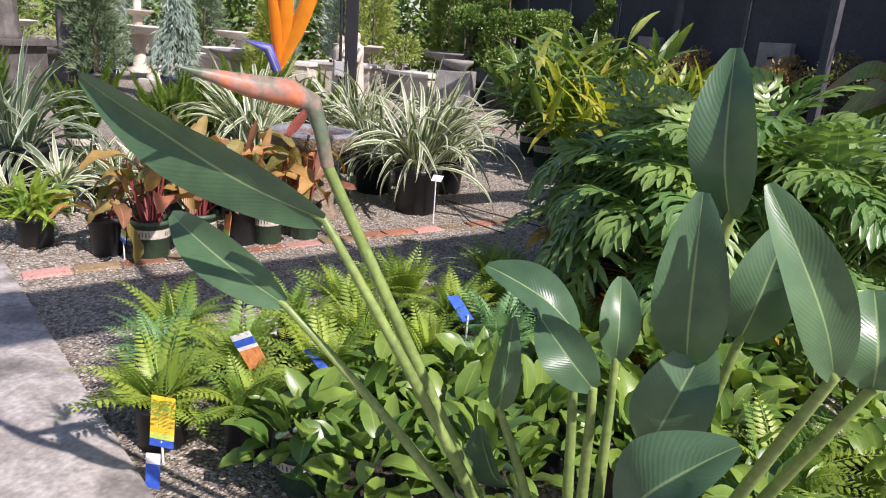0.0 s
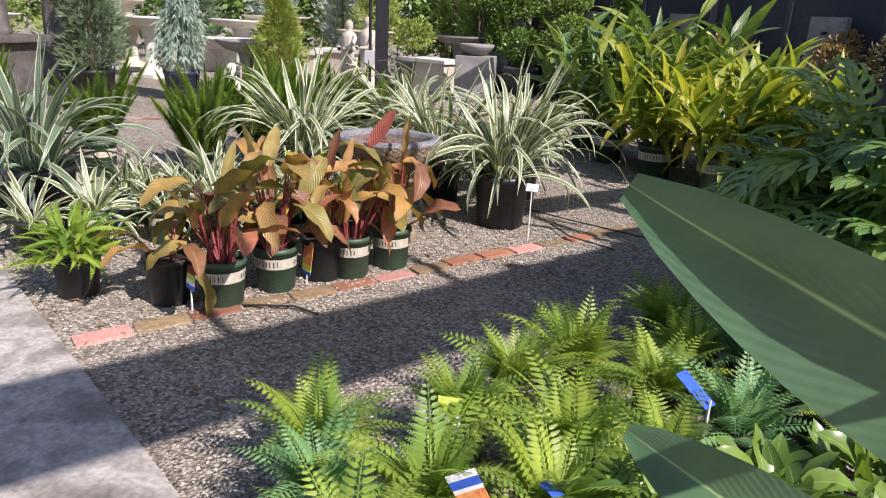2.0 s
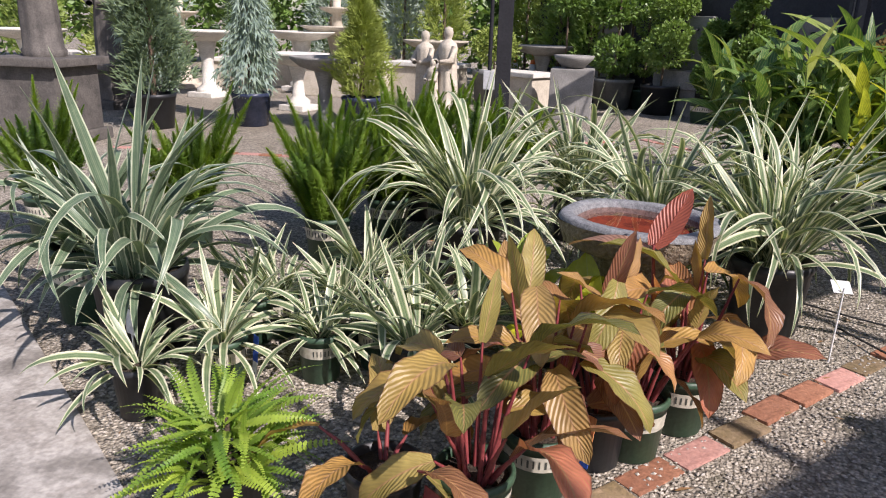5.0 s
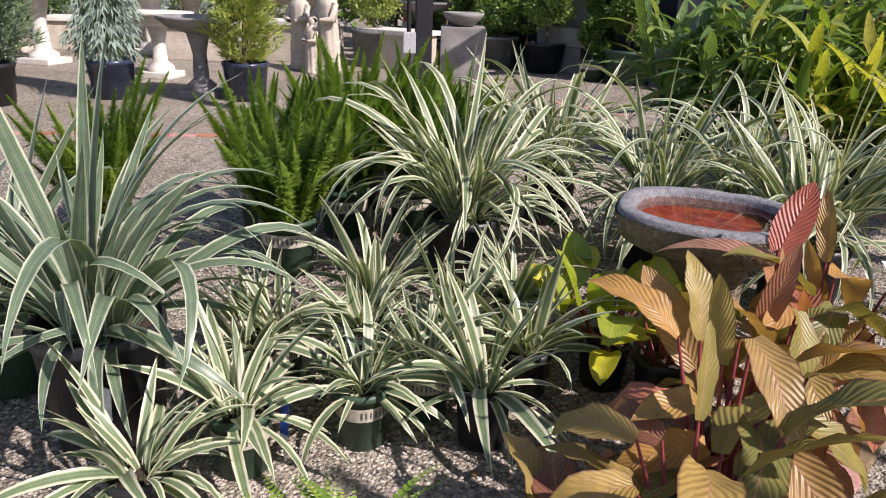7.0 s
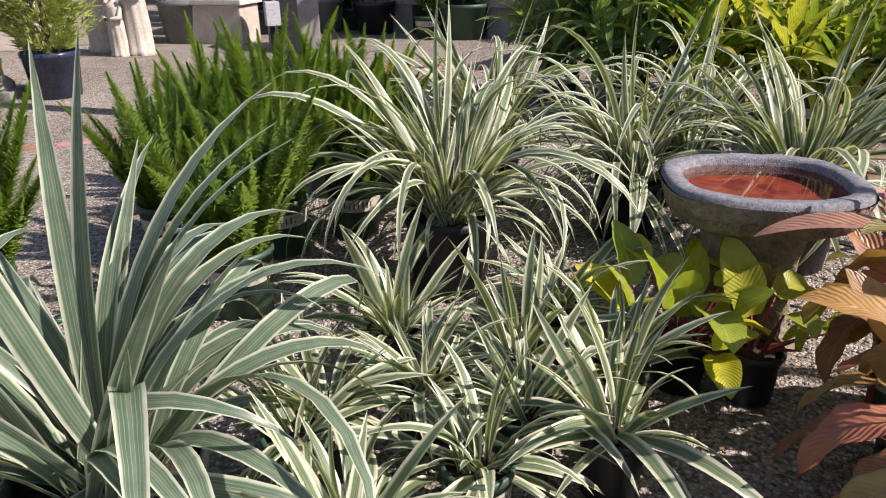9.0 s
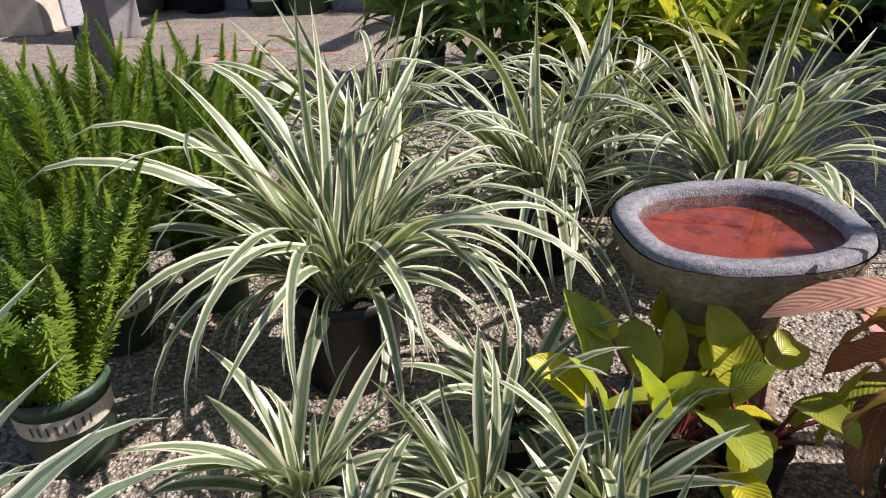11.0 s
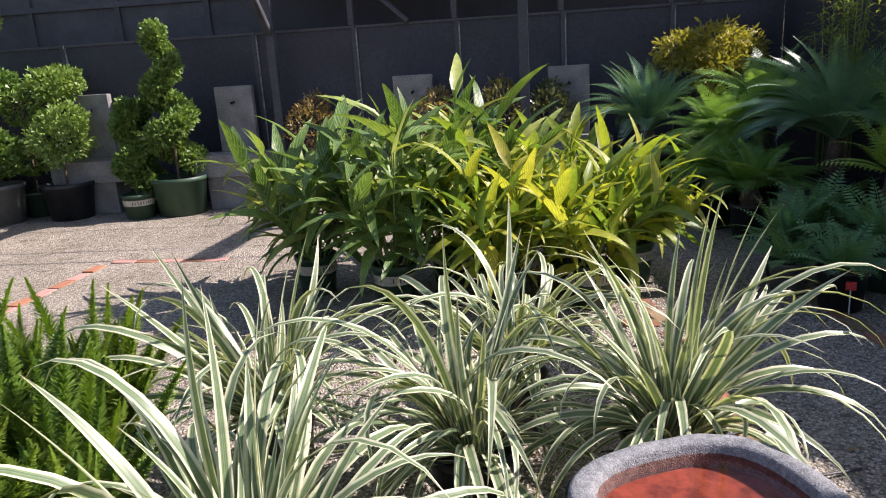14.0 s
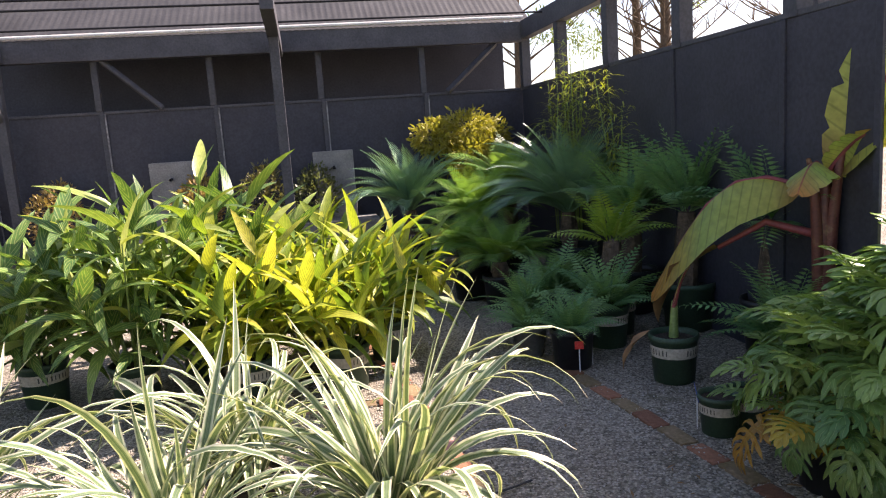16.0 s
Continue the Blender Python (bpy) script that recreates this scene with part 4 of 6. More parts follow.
def lacy(length, pinna, pairs, e0, e1):
    """A twice-cut fern frond: each side branch carries its own leaflets."""
    g = Geo()
    p, steps = Vector((0, 0, 0)), pairs + 3
    rib = []
    for i in range(steps + 1):
        q = i / steps
        a = radians(e0 + (e1 - e0) * q)
        rib.append((p.copy(), a, q))
        p = p + Vector((math.cos(a), 0, math.sin(a))) * (length / steps)
    g.add(tube("rib", [r[0] for r in rib], [0.0024 * (1 - 0.8 * r[2]) for r in rib], 4))
    for i, (q, a, t) in enumerate(rib[2:]):
        ln = pinna * fern_w(t)
        if ln < 0.006:
            continue
        turn = Matrix.Translation(q) @ Euler((0, -a, 0)).to_matrix().to_4x4()
        for sd in (-1, 1):
            side = frond(ln, ln * 0.22, 7, 6, -22, fern_w, -8, 0.62, 58, 0.05, 0.0012)
            g.add(side, turn @ Matrix.Translation((0.006 * sd, 0, 0)) @ Euler((0, 0, radians(66 * sd))).to_matrix().to_4x4())
    return g


def fern_meshes(material, scale=1.0):
    out = []
    for ln, e0, e1 in ((0.30, 72, 20), (0.32, 56, -15), (0.27, 36, -25), (0.26, 78, 45)):
        me = lacy(ln * scale, 0.092 * scale, 14, e0, e1).mesh("frond")
        me.materials.append(material)
        out.append(me)
    return out


FERNS, FERNS_D = fern_meshes(M_FERN), fern_meshes(M_FERN_DARK)


def fern(x, y, seed, n=20, size=1.0, pool=None, pm=M_POT_BLACK, pr=0.08, ph=0.15, label="bright green fern with lacy fronds in a small pot", group="small ferns"):
    rng = random.Random(seed)
    p = thing("fern", x, y, 0, 0, label, "potted plant", group)
    top = pot(p, pr, ph, pm, pm is M_POT_GREEN)
    pool = pool or FERNS
    for k in range(n):
        a = k * 137.5 + rng.uniform(-20, 20)
        leaf_at(p, "frond", pool[rng.randrange(len(pool))], (0.02 * math.cos(radians(a)), 0.02 * math.sin(radians(a)), top), a, rng.uniform(-10, 10), size * rng.uniform(0.75, 1.15), rng.uniform(-15, 15))
    return p


for k, (x, y) in enumerate(((0.10, 2.56), (-0.02, 2.74), (0.34, 2.66), (0.28, 3.02), (0.36, 3.30), (0.50, 3.52), (0.78, 3.46), (1.02, 3.30), (0.60, 3.02), (0.84, 3.06), (1.28, 3.55), (0.62, 2.74), (0.55, 2.45), (0.30, 2.36), (1.05, 3.75), (0.86, 3.78), (0.75, 4.0), (2.02, 2.30), (2.25, 2.65), (1.98, 2.85))):
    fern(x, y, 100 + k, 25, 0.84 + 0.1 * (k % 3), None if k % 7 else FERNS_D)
COVER = protos("leaf", M_COVER, [dict(length=ln, width=w, e0=a, e1=b, segs=6, fold=0.35, shape="paddle", cols=3, wave=0.1) for ln, w, a, b in ((0.11, 0.055, 60, 10), (0.12, 0.06, 35, -25), (0.10, 0.055, 10, -40), (0.12, 0.05, 75, 40))])


def cover(x, y, seed, n=46):
    rng = random.Random(seed)
    p = thing("ground_cover_plant", x, y, 0, 0, "low glossy green leafy plant in a small pot", "potted plant", "low leafy plants")
    top = pot(p, 0.085, 0.14, M_POT_GREEN if seed % 3 == 0 else M_POT_BLACK, seed % 3 == 0)
    for k in range(n):
        a = k * 137.5
        q = math.sqrt((k + 0.5) / n)
        r = 0.15 * q
        z = top + 0.13 * (1 - q * q) * rng.uniform(0.4, 1.2)
        leaf_at(p, "leaf", COVER[rng.randrange(4)], (r * math.cos(radians(a)), r * math.sin(radians(a)), z), a + rng.uniform(-40, 40), rng.uniform(-15, 20), rng.uniform(0.75, 1.25), rng.uniform(-30, 30))
    put("stem", tube("stem", [(0, 0, top), (0.01, 0, top + 0.1)], 0.006, 5), M_STEM, p)
    return p


for k, (x, y) in enumerate(((0.78, 2.40), (1.02, 2.34), (0.86, 2.70), (1.10, 2.62), (1.08, 2.92), (1.33, 2.80), (1.34, 3.12), (1.58, 3.06), (1.58, 3.36), (1.82, 3.32), (1.80, 3.62), (1.60, 2.78), (1.28, 2.5), (2.05, 3.55), (1.85, 3.0), (1.95, 2.62), (2.2, 2.95), (2.3, 3.3), (2.15, 2.35))):
    cover(x, y, 120 + k)
tag_card("plant_tag", 0.385, 2.27, 0.06, 12, -8, 0.075, 0.15, [(M_TAG_BLUE, 0.15), (M_TAG_LIME, 0.12), (M_TAG_YEL, 0.73)], "yellow printed plant tag on a stake among ferns")
tag_card("plant_tag", 0.50, 2.56, 0.22, 20, 12, 0.065, 0.13, [(M_TAG_OR, 0.55), (M_TAG, 0.1), (M_TAG_BLUE, 0.2), (M_TAG, 0.15)], "orange and blue printed plant tag among ferns", lean=-24)
tag_card("plant_tag", 0.30, 2.86, 0.17, 10, -14, 0.065, 0.11, [(M_TAG, 0.6), (M_TAG_LIME, 0.4)], "pale green and white plant tag among ferns")
tag_card("plant_tag", 0.93, 3.20, 0.25, 60, -60, 0.05, 0.12, [(M_TAG_BLUE, 1.0)], "blue plant tag leaning among ferns")
tag_card("plant_tag", 0.72, 2.62, 0.22, 70, -70, 0.03, 0.13, [(M_TAG_BLUE, 1.0)], "blue plant tag leaning among ferns")
tag_card("plant_tag", 0.44, 2.18, 0.0, 20, -8, 0.04, 0.10, [(M_TAG_BLUE, 0.7), (M_TAG, 0.3)], "small blue plant tag at the slab edge", False)
def round_w(s):
    return max(0.0, min(1.0, 0.5 + s * 2.0) * (1 - s ** 3))


SPRIGS = []
for ln, e0, e1 in ((0.36, 74, 0), (0.33, 58, -25), (0.30, 82, 45), (0.34, 40, -30)):
    me = frond(ln, 0.026, 19, e0, e1, round_w, -6, 0.62, 74, 0.25, 0.0018).mesh("frond")
    me.materials.append(M_SPRIG)
    SPRIGS.append(me)
button = thing("fern", -1.66, 3.42, 0, 15, "fresh green button fern with arching sprays of round leaflets", "potted plant", "walkway ferns")
bt_top = pot(button, 0.095, 0.17, M_POT_BLACK, False)
brng = random.Random(140)
for k in range(150):
    a, q = k * 137.5, math.sqrt((k + 0.5) / 150)
    z = bt_top + 0.16 * (1 - q * q) * brng.uniform(0.3, 1.15)
    r = 0.11 * q * brng.uniform(0.6, 1.1)
    leaf_at(button, "frond", SPRIGS[brng.randrange(4)], (r * math.cos(radians(a)), r * math.sin(radians(a)), z), a + brng.uniform(-60, 60), brng.uniform(-30, 16), brng.uniform(0.38, 0.8), brng.uniform(-35, 35))
put("stem", tube("stem", [(0, 0, bt_top - 0.01), (0.01, 0, bt_top + 0.15)], [0.012, 0.006], 6), M_BARK, button)

# ---- split-leaf philodendron ----
def lobed(length, e0, e1, droop):
    """A deeply cut leaf on a long stalk: wavy finger lobes, some forked, in pairs along the rib."""
    g = Geo()
    st = [Vector((0, 0, 0)), Vector((0.14, 0, 0.22)), Vector((0.25, 0, 0.31))]
    g.add(tube("stalk", st, [0.006, 0.005, 0.004], 5))
    p, steps = st[-1].copy(), 7
    body = []
    rg = random.Random(int(length * 1000 + e0))
    side = Vector((0, 1, 0))
    for i in range(steps):
        s = i / (steps - 1)
        a = radians(e0 + (e1 - e0) * s)
        d, up = Vector((math.cos(a), 0, math.sin(a))), Vector((-math.sin(a), 0, math.cos(a)))
        for sd in (-1, 1):
            ln = rg.uniform(0.85, 1.15) * length * (0.60 - 0.30 * s + 0.12 * math.sin(math.pi * s))
            fw = radians(118 - 92 * s + rg.uniform(-6, 6))
            w = length * rg.uniform(0.105, 0.135)
            lift = rg.uniform(0.02, 0.10)

            def finger(c0, turn, size, width):
                rows, uvs = [], []
                for j, k in enumerate((0.70, 0.62, 0.95, 1.12, 0.86, 1.0, 0.72, 0.14)):
                    q = j / 7
                    f = turn - 0.35 * q
                    out = d * math.cos(f) + side * sd * math.sin(f)
                    across = d * math.sin(f) - side * sd * math.cos(f)
                    c = c0 + out * size * q + Vector((0, 0, droop * size * q * q)) + up * size * lift * math.sin(q * 3.0)
                    n = across * width * k * 0.5
                    rows.append([tuple(c - n + up * width * 0.14), tuple(c), tuple(c + n + up * width * 0.14)])
                    uvs.append([(0.22, s), (0.5 if j < 5 else 0.42, s), (0.78, s)])
                g.strip(rows, uvs)
                return rows[3][1]

            fork = finger(p, fw, ln, w)
            if 0 < i < 5:
                finger(Vector(fork), fw - 0.75, ln * 0.42, w * 0.62)
        body.append((p.copy(), d, s))
        p = p + d * (length / steps)
    rows = [[tuple(c + side * o * length * 0.15 * (1.05 - 0.8 * q)) for o in (-1, 0, 1)] for c, d, q in body]
    g.strip(rows, [[(0.2, q), (0.5, q), (0.8, q)] for c, d, q in body])
    return g


def phil_meshes(material):
    out = []
    for ln, e0, e1, dr in ((0.25, 10, -50, -0.25), (0.22, 35, -20, -0.15), (0.26, -15, -70, -0.35), (0.20, 50, 0, -0.1)):
        me = lobed(ln, e0, e1, dr).mesh("leaf")
        me.materials.append(material)
        out.append(me)
    return out


PHIL, PHIL_OLD = phil_meshes(M_PHIL), phil_meshes(M_PHIL_OLD)


def philodendron(x, y, seed, n=30, size=1.0, lift=0.0):
    rng = random.Random(seed)
    p = thing("philodendron", x, y, 0, 0, "split-leaf philodendron with deeply cut glossy leaves in a pot", "potted plant", "split-leaf philodendrons")
    top = pot(p, 0.15, 0.28, M_POT_BLACK, False)
    if lift:
        put("trunk", tube("trunk", [(0, 0, top - 0.02), (0.02, 0.01, top + lift * 0.6), (0, 0, top + lift + 0.02)], [0.03, 0.026, 0.02], 8), M_BARK, p)
    for k in range(n):
        a = k * 137.5
        q = (k + 0.5) / n
        old = q > 0.75 and rng.random() < 0.45
        leaf_at(p, "leaf", (PHIL_OLD if old else PHIL)[rng.randrange(4)], (0, 0, top + lift * (1.0 - q)), a + rng.uniform(-20, 20), 34 - 84 * q + rng.uniform(-8, 8), size * rng.uniform(0.8, 1.1) * (0.85 + 0.3 * (1 - q)), rng.uniform(-10, 10))
    return p


for k, (x, y) in enumerate(((1.30, 4.30), (1.78, 4.20), (1.62, 4.60), (2.05, 4.45), (2.10, 3.95), (1.52, 3.90), (1.22, 4.62))):
    philodendron(x, y, 160 + k, (74, 74, 56, 56, 56, 74, 50)[k], (1.04, 1.08, 1.0, 1.08, 1.1, 1.0, 0.88)[k], (0.20, 0.22, 0.04, 0.10, 0.18, 0.18, 0.05)[k])


# ---- bird of paradise ----
strel = thing("bird_of_paradise", 1.60, 2.14, 0, 0, "bird of paradise plant with an orange flower and paddle leaves", "potted plant")
S0 = Vector((1.60, 2.14, 0))
pot(strel, 0.16, 0.26, M_POT_BLACK, False)


def local(p):
    return Vector(p) - S0


def curve(a, b, bow, n=8):
    a, b = Vector(a), Vector(b)
    return [a.lerp(b, i / n) + Vector(bow) * math.sin(math.pi * i / n) for i in range(n + 1)]


def paddle(base, tip, width, foot, face=(0, -1, 0.4), cup=0.48, bend=0.03):
    """A paddle leaf from base to tip, on a stalk that rises from the pot."""
    base, tip = local(base), local(tip)
    g = Geo()
    d = (tip - base).normalized()
    nrm = Vector(face) - d * d.dot(Vector(face))
    nrm.normalize()
    sd = d.cross(nrm)
    rows, uvs = [], []
    for i in range(15):
        s = i / 14
        w = width * max(0.02, math.sin(math.pi * (0.03 + 0.95 * s) ** 0.9)) ** 0.6
        c = base.lerp(tip, s) + nrm * bend * math.sin(math.pi * s)
        rows.append([tuple(c + sd * w * 0.5 * o + nrm * (abs(o) * cup * w * 0.5 + 0.05 * w * math.sin(7 * s + 3 * o))) for o in (-1, -0.6, -0.05, 0.05, 0.6, 1)])
        uvs.append([(0.5 + o / 2, s) for o in (-1, -0.6, -0.05, 0.05, 0.6, 1)])
    g.strip(rows, uvs)
    lf = put("leaf", g, M_STREL, strel)
    put("stalk", tube("stalk", curve(local(foot), base, (0, 0.0, 0.02)) + [base.lerp(tip, 0.2) - nrm * 0.004], [0.013 - 0.0008 * k for k in range(10)], 8), M_STEM, lf)


paddle((1.20, 1.83, 0.955), (0.815, 1.745, 1.132), 0.105, (1.50, 2.07, 0.22), (0.15, -0.85, -0.25), 0.35, 0.022)
paddle((1.085, 1.89, 0.775), (0.82, 1.91, 0.885), 0.085, (1.48, 2.09, 0.22), (0.2, -0.8, 0.3), 0.3)
paddle((1.749, 1.858, 1.045), (1.722, 1.853, 1.238), 0.075, (1.66, 2.09, 0.22), (-0.2, -0.9, 0), 0.4)
paddle((1.731, 1.849, 0.857), (1.717, 1.81, 1.08), 0.085, (1.65, 2.08, 0.22), (0, -1, 0.1))
paddle((1.886, 1.802, 0.897), (1.78, 1.765, 1.106), 0.065, (1.74, 2.10, 0.22), (0.3, -0.9, 0.1), 0.5)
paddle((1.555, 2.018, 0.79), (1.397, 2.007, 0.875), 0.075, (1.58, 2.09, 0.22), (0, -0.6, 0.8))
paddle((1.706, 1.841, 0.731), (1.752, 1.862, 0.888), 0.095, (1.65, 2.07, 0.22), (0, -0.9, 0.3))
paddle((1.606, 1.947, 0.737), (1.506, 1.967, 0.825), 0.075, (1.60, 2.08, 0.22), (0.1, -0.9, 0.4))
paddle((1.617, 2.061, 0.739), (1.599, 2.108, 0.869), 0.065, (1.62, 2.12, 0.22), (0.2, -0.9, 0.2), 0.5)
paddle((1.702, 1.70, 0.70), (1.803, 1.70, 0.84), 0.095, (1.63, 2.06, 0.22), (0, -0.5, 0.85))
paddle((1.79, 1.958, 0.861), (1.819, 1.954, 1.035), 0.085, (1.70, 2.12, 0.22), (0, -1, 0.1))
paddle((1.932, 1.841, 0.878), (1.914, 1.874, 0.985), 0.09, (1.75, 2.10, 0.22), (0, -1, 0.2))
paddle((1.46, 2.10, 0.42), (1.40, 2.05, 0.56), 0.09, (1.56, 2.09, 0.22), (-0.3, -0.8, 0.3))
paddle((1.44, 2.02, 0.62), (1.455, 2.0, 0.80), 0.05, (1.56, 2.08, 0.22), (0.3, -0.9, 0.1), 0.6)
neck = Vector((1.165, 1.845, 1.122))
put("flower_stem", tube("flower_stem", curve(local((1.50, 2.08, 0.22)), local((1.185, 1.858, 1.03)), (-0.02, 0, 0.03)), [0.012 - 0.0004 * k for k in range(9)], 8), M_STEM, strel)
beak = Vector((1.075, 1.675, 1.168))
pts_b = [local((1.185, 1.858, 1.03)), local((1.178, 1.848, 1.085)), local(neck), local(neck.lerp(beak, 0.2)) + Vector((0, 0, 0.006)), local(neck.lerp(beak, 0.5)), local(neck.lerp(beak, 0.8)), local(beak)]
put("flower_bract", tube("flower_bract", pts_b, [0.010, 0.011, 0.015, 0.020, 0.016, 0.008, 0.001], 12), M_BRACT, strel, label="pink and green beak-like bract")
for tip, w in (((1.152, 1.80, 1.34), 0.028), ((1.205, 1.815, 1.335), 0.03), ((1.128, 1.79, 1.30), 0.02)):
    g = Geo()
    b0, t0 = local((1.127, 1.812, 1.165)), local(tip)
    rows, uvs = [], []
    for i in range(8):
        s = i / 7
        w_i = w * max(0.05, math.sin(math.pi * (0.12 + 0.86 * s)))
        c = b0.lerp(t0, s)
        rows.append([tuple(c + Vector((o * w_i * 0.5, 0, 0)) + Vector((0, 0.3 * abs(o) * w_i, 0))) for o in (-1, 0, 1)])
        uvs.append([(0.5 + o / 2, s) for o in (-1, 0, 1)])
    g.strip(rows, uvs)
    put("petal", g, M_PETAL, strel, label="bright orange petal")
put("blue_tongue", tube("blue_tongue", [local((1.127, 1.812, 1.165)), local((1.122, 1.80, 1.195)), local((1.09, 1.785, 1.205))], [0.007, 0.008, 0.001], 6), M_BLUEP, strel, label="violet-blue petal")


# ---- yard beyond: post, statues, fountains ----
post = thing("steel_post", -2.68, 8.25, 0, 20, "dark steel post with a grey conduit box", "post")
put("column", box_mesh("column", 0.13, 0.10, 3.4, 0.006), M_STEEL, post)
put("conduit", tube("conduit", [(-0.12, -0.02, 0), (-0.12, -0.02, 3.3)], 0.018, 8), M_STEEL, post)
put("switch_box", box_mesh("switch_box", 0.10, 0.07, 0.16, 0.008, 0.72), M_BOXM, post, pose(-0.12, -0.06, 0))
put("base_plate", box_mesh("base_plate", 0.2, 0.18, 0.015, 0.003), M_STEEL, post)

cone = thing("traffic_cone", -5.4, 16.6, 0, 0, "orange traffic cone with a white collar", "traffic cone")
put("body", lathe("body", [(0.13, 0.03), (0.115, 0.1), (0.03, 0.72), (0.001, 0.73)], 20), M_CONE, cone)
put("collar", lathe("collar", [(0.086, 0.33), (0.06, 0.52)], 20), M_TAG, cone)
put("base", box_mesh("base", 0.36, 0.36, 0.03, 0.006), M_CONE, cone)
cone["group"] = "traffic cones"
copy_thing(cone, pose(-4.95, 16.4, 0))


def statue(x, y, h, seed, rz=0, label="cream cast stone statue of a robed figure", stone=M_STONE):
    """A plain robed shape: draped body, shoulders, sleeves and head in one mesh."""
    rng = random.Random(seed)
    g = Geo()
    prof = [(0.16, 0.0), (0.17, 0.04), (0.15, 0.06), (0.145, 0.3), (0.13, 0.5), (0.12, 0.62), (0.135, 0.74), (0.12, 0.80), (0.055, 0.845), (0.045, 0.86), (0.062, 0.89), (0.068, 0.93), (0.055, 0.98), (0.001, 1.0)]
    rows, uvs = [], []
    for r, z in prof:
        row = []
        for i in range(37):
            a = 2 * math.pi * (i % 36) / 36
            fold = 1 + (0.07 * math.sin(9 * a + seed + z * 3) if z < 0.72 else 0)
            row.append((r * fold * math.cos(a) * h, r * fold * 0.78 * math.sin(a) * h, z * h))
        rows.append(row)
        uvs.append([(0, 0)] * 37)
    g.strip(rows, uvs)
    for sd in (-1, 1):
        g.add(tube("sleeve", [(sd * 0.12 * h, 0, 0.76 * h), (sd * 0.16 * h, -0.06 * h, 0.6 * h), (sd * 0.05 * h, -0.15 * h, 0.58 * h)], [0.045 * h, 0.05 * h, 0.03 * h], 9))
    ob = put("statue", g, stone)
    ob.matrix_basis = pose(x, y, 0, 0, 0, rz)
    return tagged(ob, label, "statue")


statue(-5.50, 12.5, 1.15, 1, -20)
statue(-4.95, 12.15, 1.22, 2, -30)
statue(-5.15, 12.05, 0.75, 3, -25, "small cream cast stone statue of a robed child")


def fountain(x, y, r, h, material, label, tiers=1, group="stone fountains", rz=0):
    f = thing("stone_fountain", x, y, 0, rz, label, "fountain", group)
    put("base", box_mesh("base", r * 0.9, r * 0.9, 0.08, 0.012), material, f)
    put("pedestal", lathe("pedestal", [(r * 0.36, 0.08), (r * 0.36, 0.14), (r * 0.2, 0.2), (r * 0.17, h * 0.55), (r * 0.24, h * 0.7), (r * 0.3, h - 0.16)], 24), material, f)
    put("bowl", lathe("bowl", [(r * 0.3, h - 0.17), (r * 0.7, h - 0.12), (r * 0.97, h - 0.03), (r, h), (r * 0.93, h), (r * 0.6, h - 0.07), (0.001, h - 0.09)], 36), material, f)
    if tiers > 1:
        put("finial", lathe("finial", [(r * 0.16, h - 0.09), (r * 0.12, h + 0.2), (r * 0.45, h + 0.3), (r * 0.5, h + 0.34), (r * 0.1, h + 0.34), (r * 0.12, h + 0.5), (0.001, h + 0.58)], 24), material, f)
    return f


fountain(-8.4, 13.3, 0.62, 1.05, M_STONE_W, "white cast stone fountain bowl on a pedestal")
fountain(-6.7, 10.8, 0.46, 0.80, M_STONE_W, "white shell-shaped stone basin on a pedestal")
fountain(-8.9, 11.4, 0.55, 1.05, M_STONE_W, "white cast stone bird bath on a column", 1)
fountain(-10.4, 12.4, 0.7, 1.0, M_STONE, "cream stone tiered fountain in the yard", 2)
fountain(-5.45, 9.6, 0.42, 0.84, M_STONE_G, "grey stone fountain bowl on a square pedestal")
fountain(-8.2, 14.2, 0.7, 1.15, M_STONE, "cream stone tiered fountain in the yard", 2)
fountain(-11.5, 10.2, 0.6, 1.0, M_STONE_W, "white cast stone bird bath on a column")
fountain(-6.3, 14.6, 0.62, 0.95, M_STONE, "cream stone fountain bowl on a pedestal")
bowl_stand = thing("stone_fountain", -3.1, 12.4, 0, 12, "low grey stone bowl on a square block pedestal", "fountain", "stone fountains")
put("pedestal", box_mesh("pedestal", 0.60, 0.60, 0.70, 0.015), M_STONE_G, bowl_stand)
put("bowl", lathe("bowl", [(0.10, 0.701), (0.16, 0.72), (0.27, 0.83), (0.285, 0.88), (0.25, 0.88), (0.15, 0.80), (0.001, 0.79)], 32), M_STONE_G, bowl_stand)
fountain(-4.1, 14.2, 0.5, 0.95, M_STONE_G, "grey stone bowl on a pedestal")
for x, y, w, d, h, rz in ((-7.2, 13.0, 1.5, 0.7, 0.5, 10), (-9.6, 13.6, 1.6, 0.7, 0.45, 20), (-5.9, 13.4, 1.3, 0.5, 0.55, 0), (-12.2, 12.0, 1.8, 0.8, 0.5, 25), (-4.2, 13.2, 1.0, 0.5, 0.5, -20)):
    b = thing("stone_basin", x, y, 0, rz, "pale cast stone trough basin on the gravel", "basin", "stone basins")
    put("body", box_mesh("body", w, d, h, 0.02), M_STONE, b)
    put("rim", box_mesh("rim", w + 0.1, d + 0.1, 0.07, 0.015, h + 0.001), M_STONE_W, b)
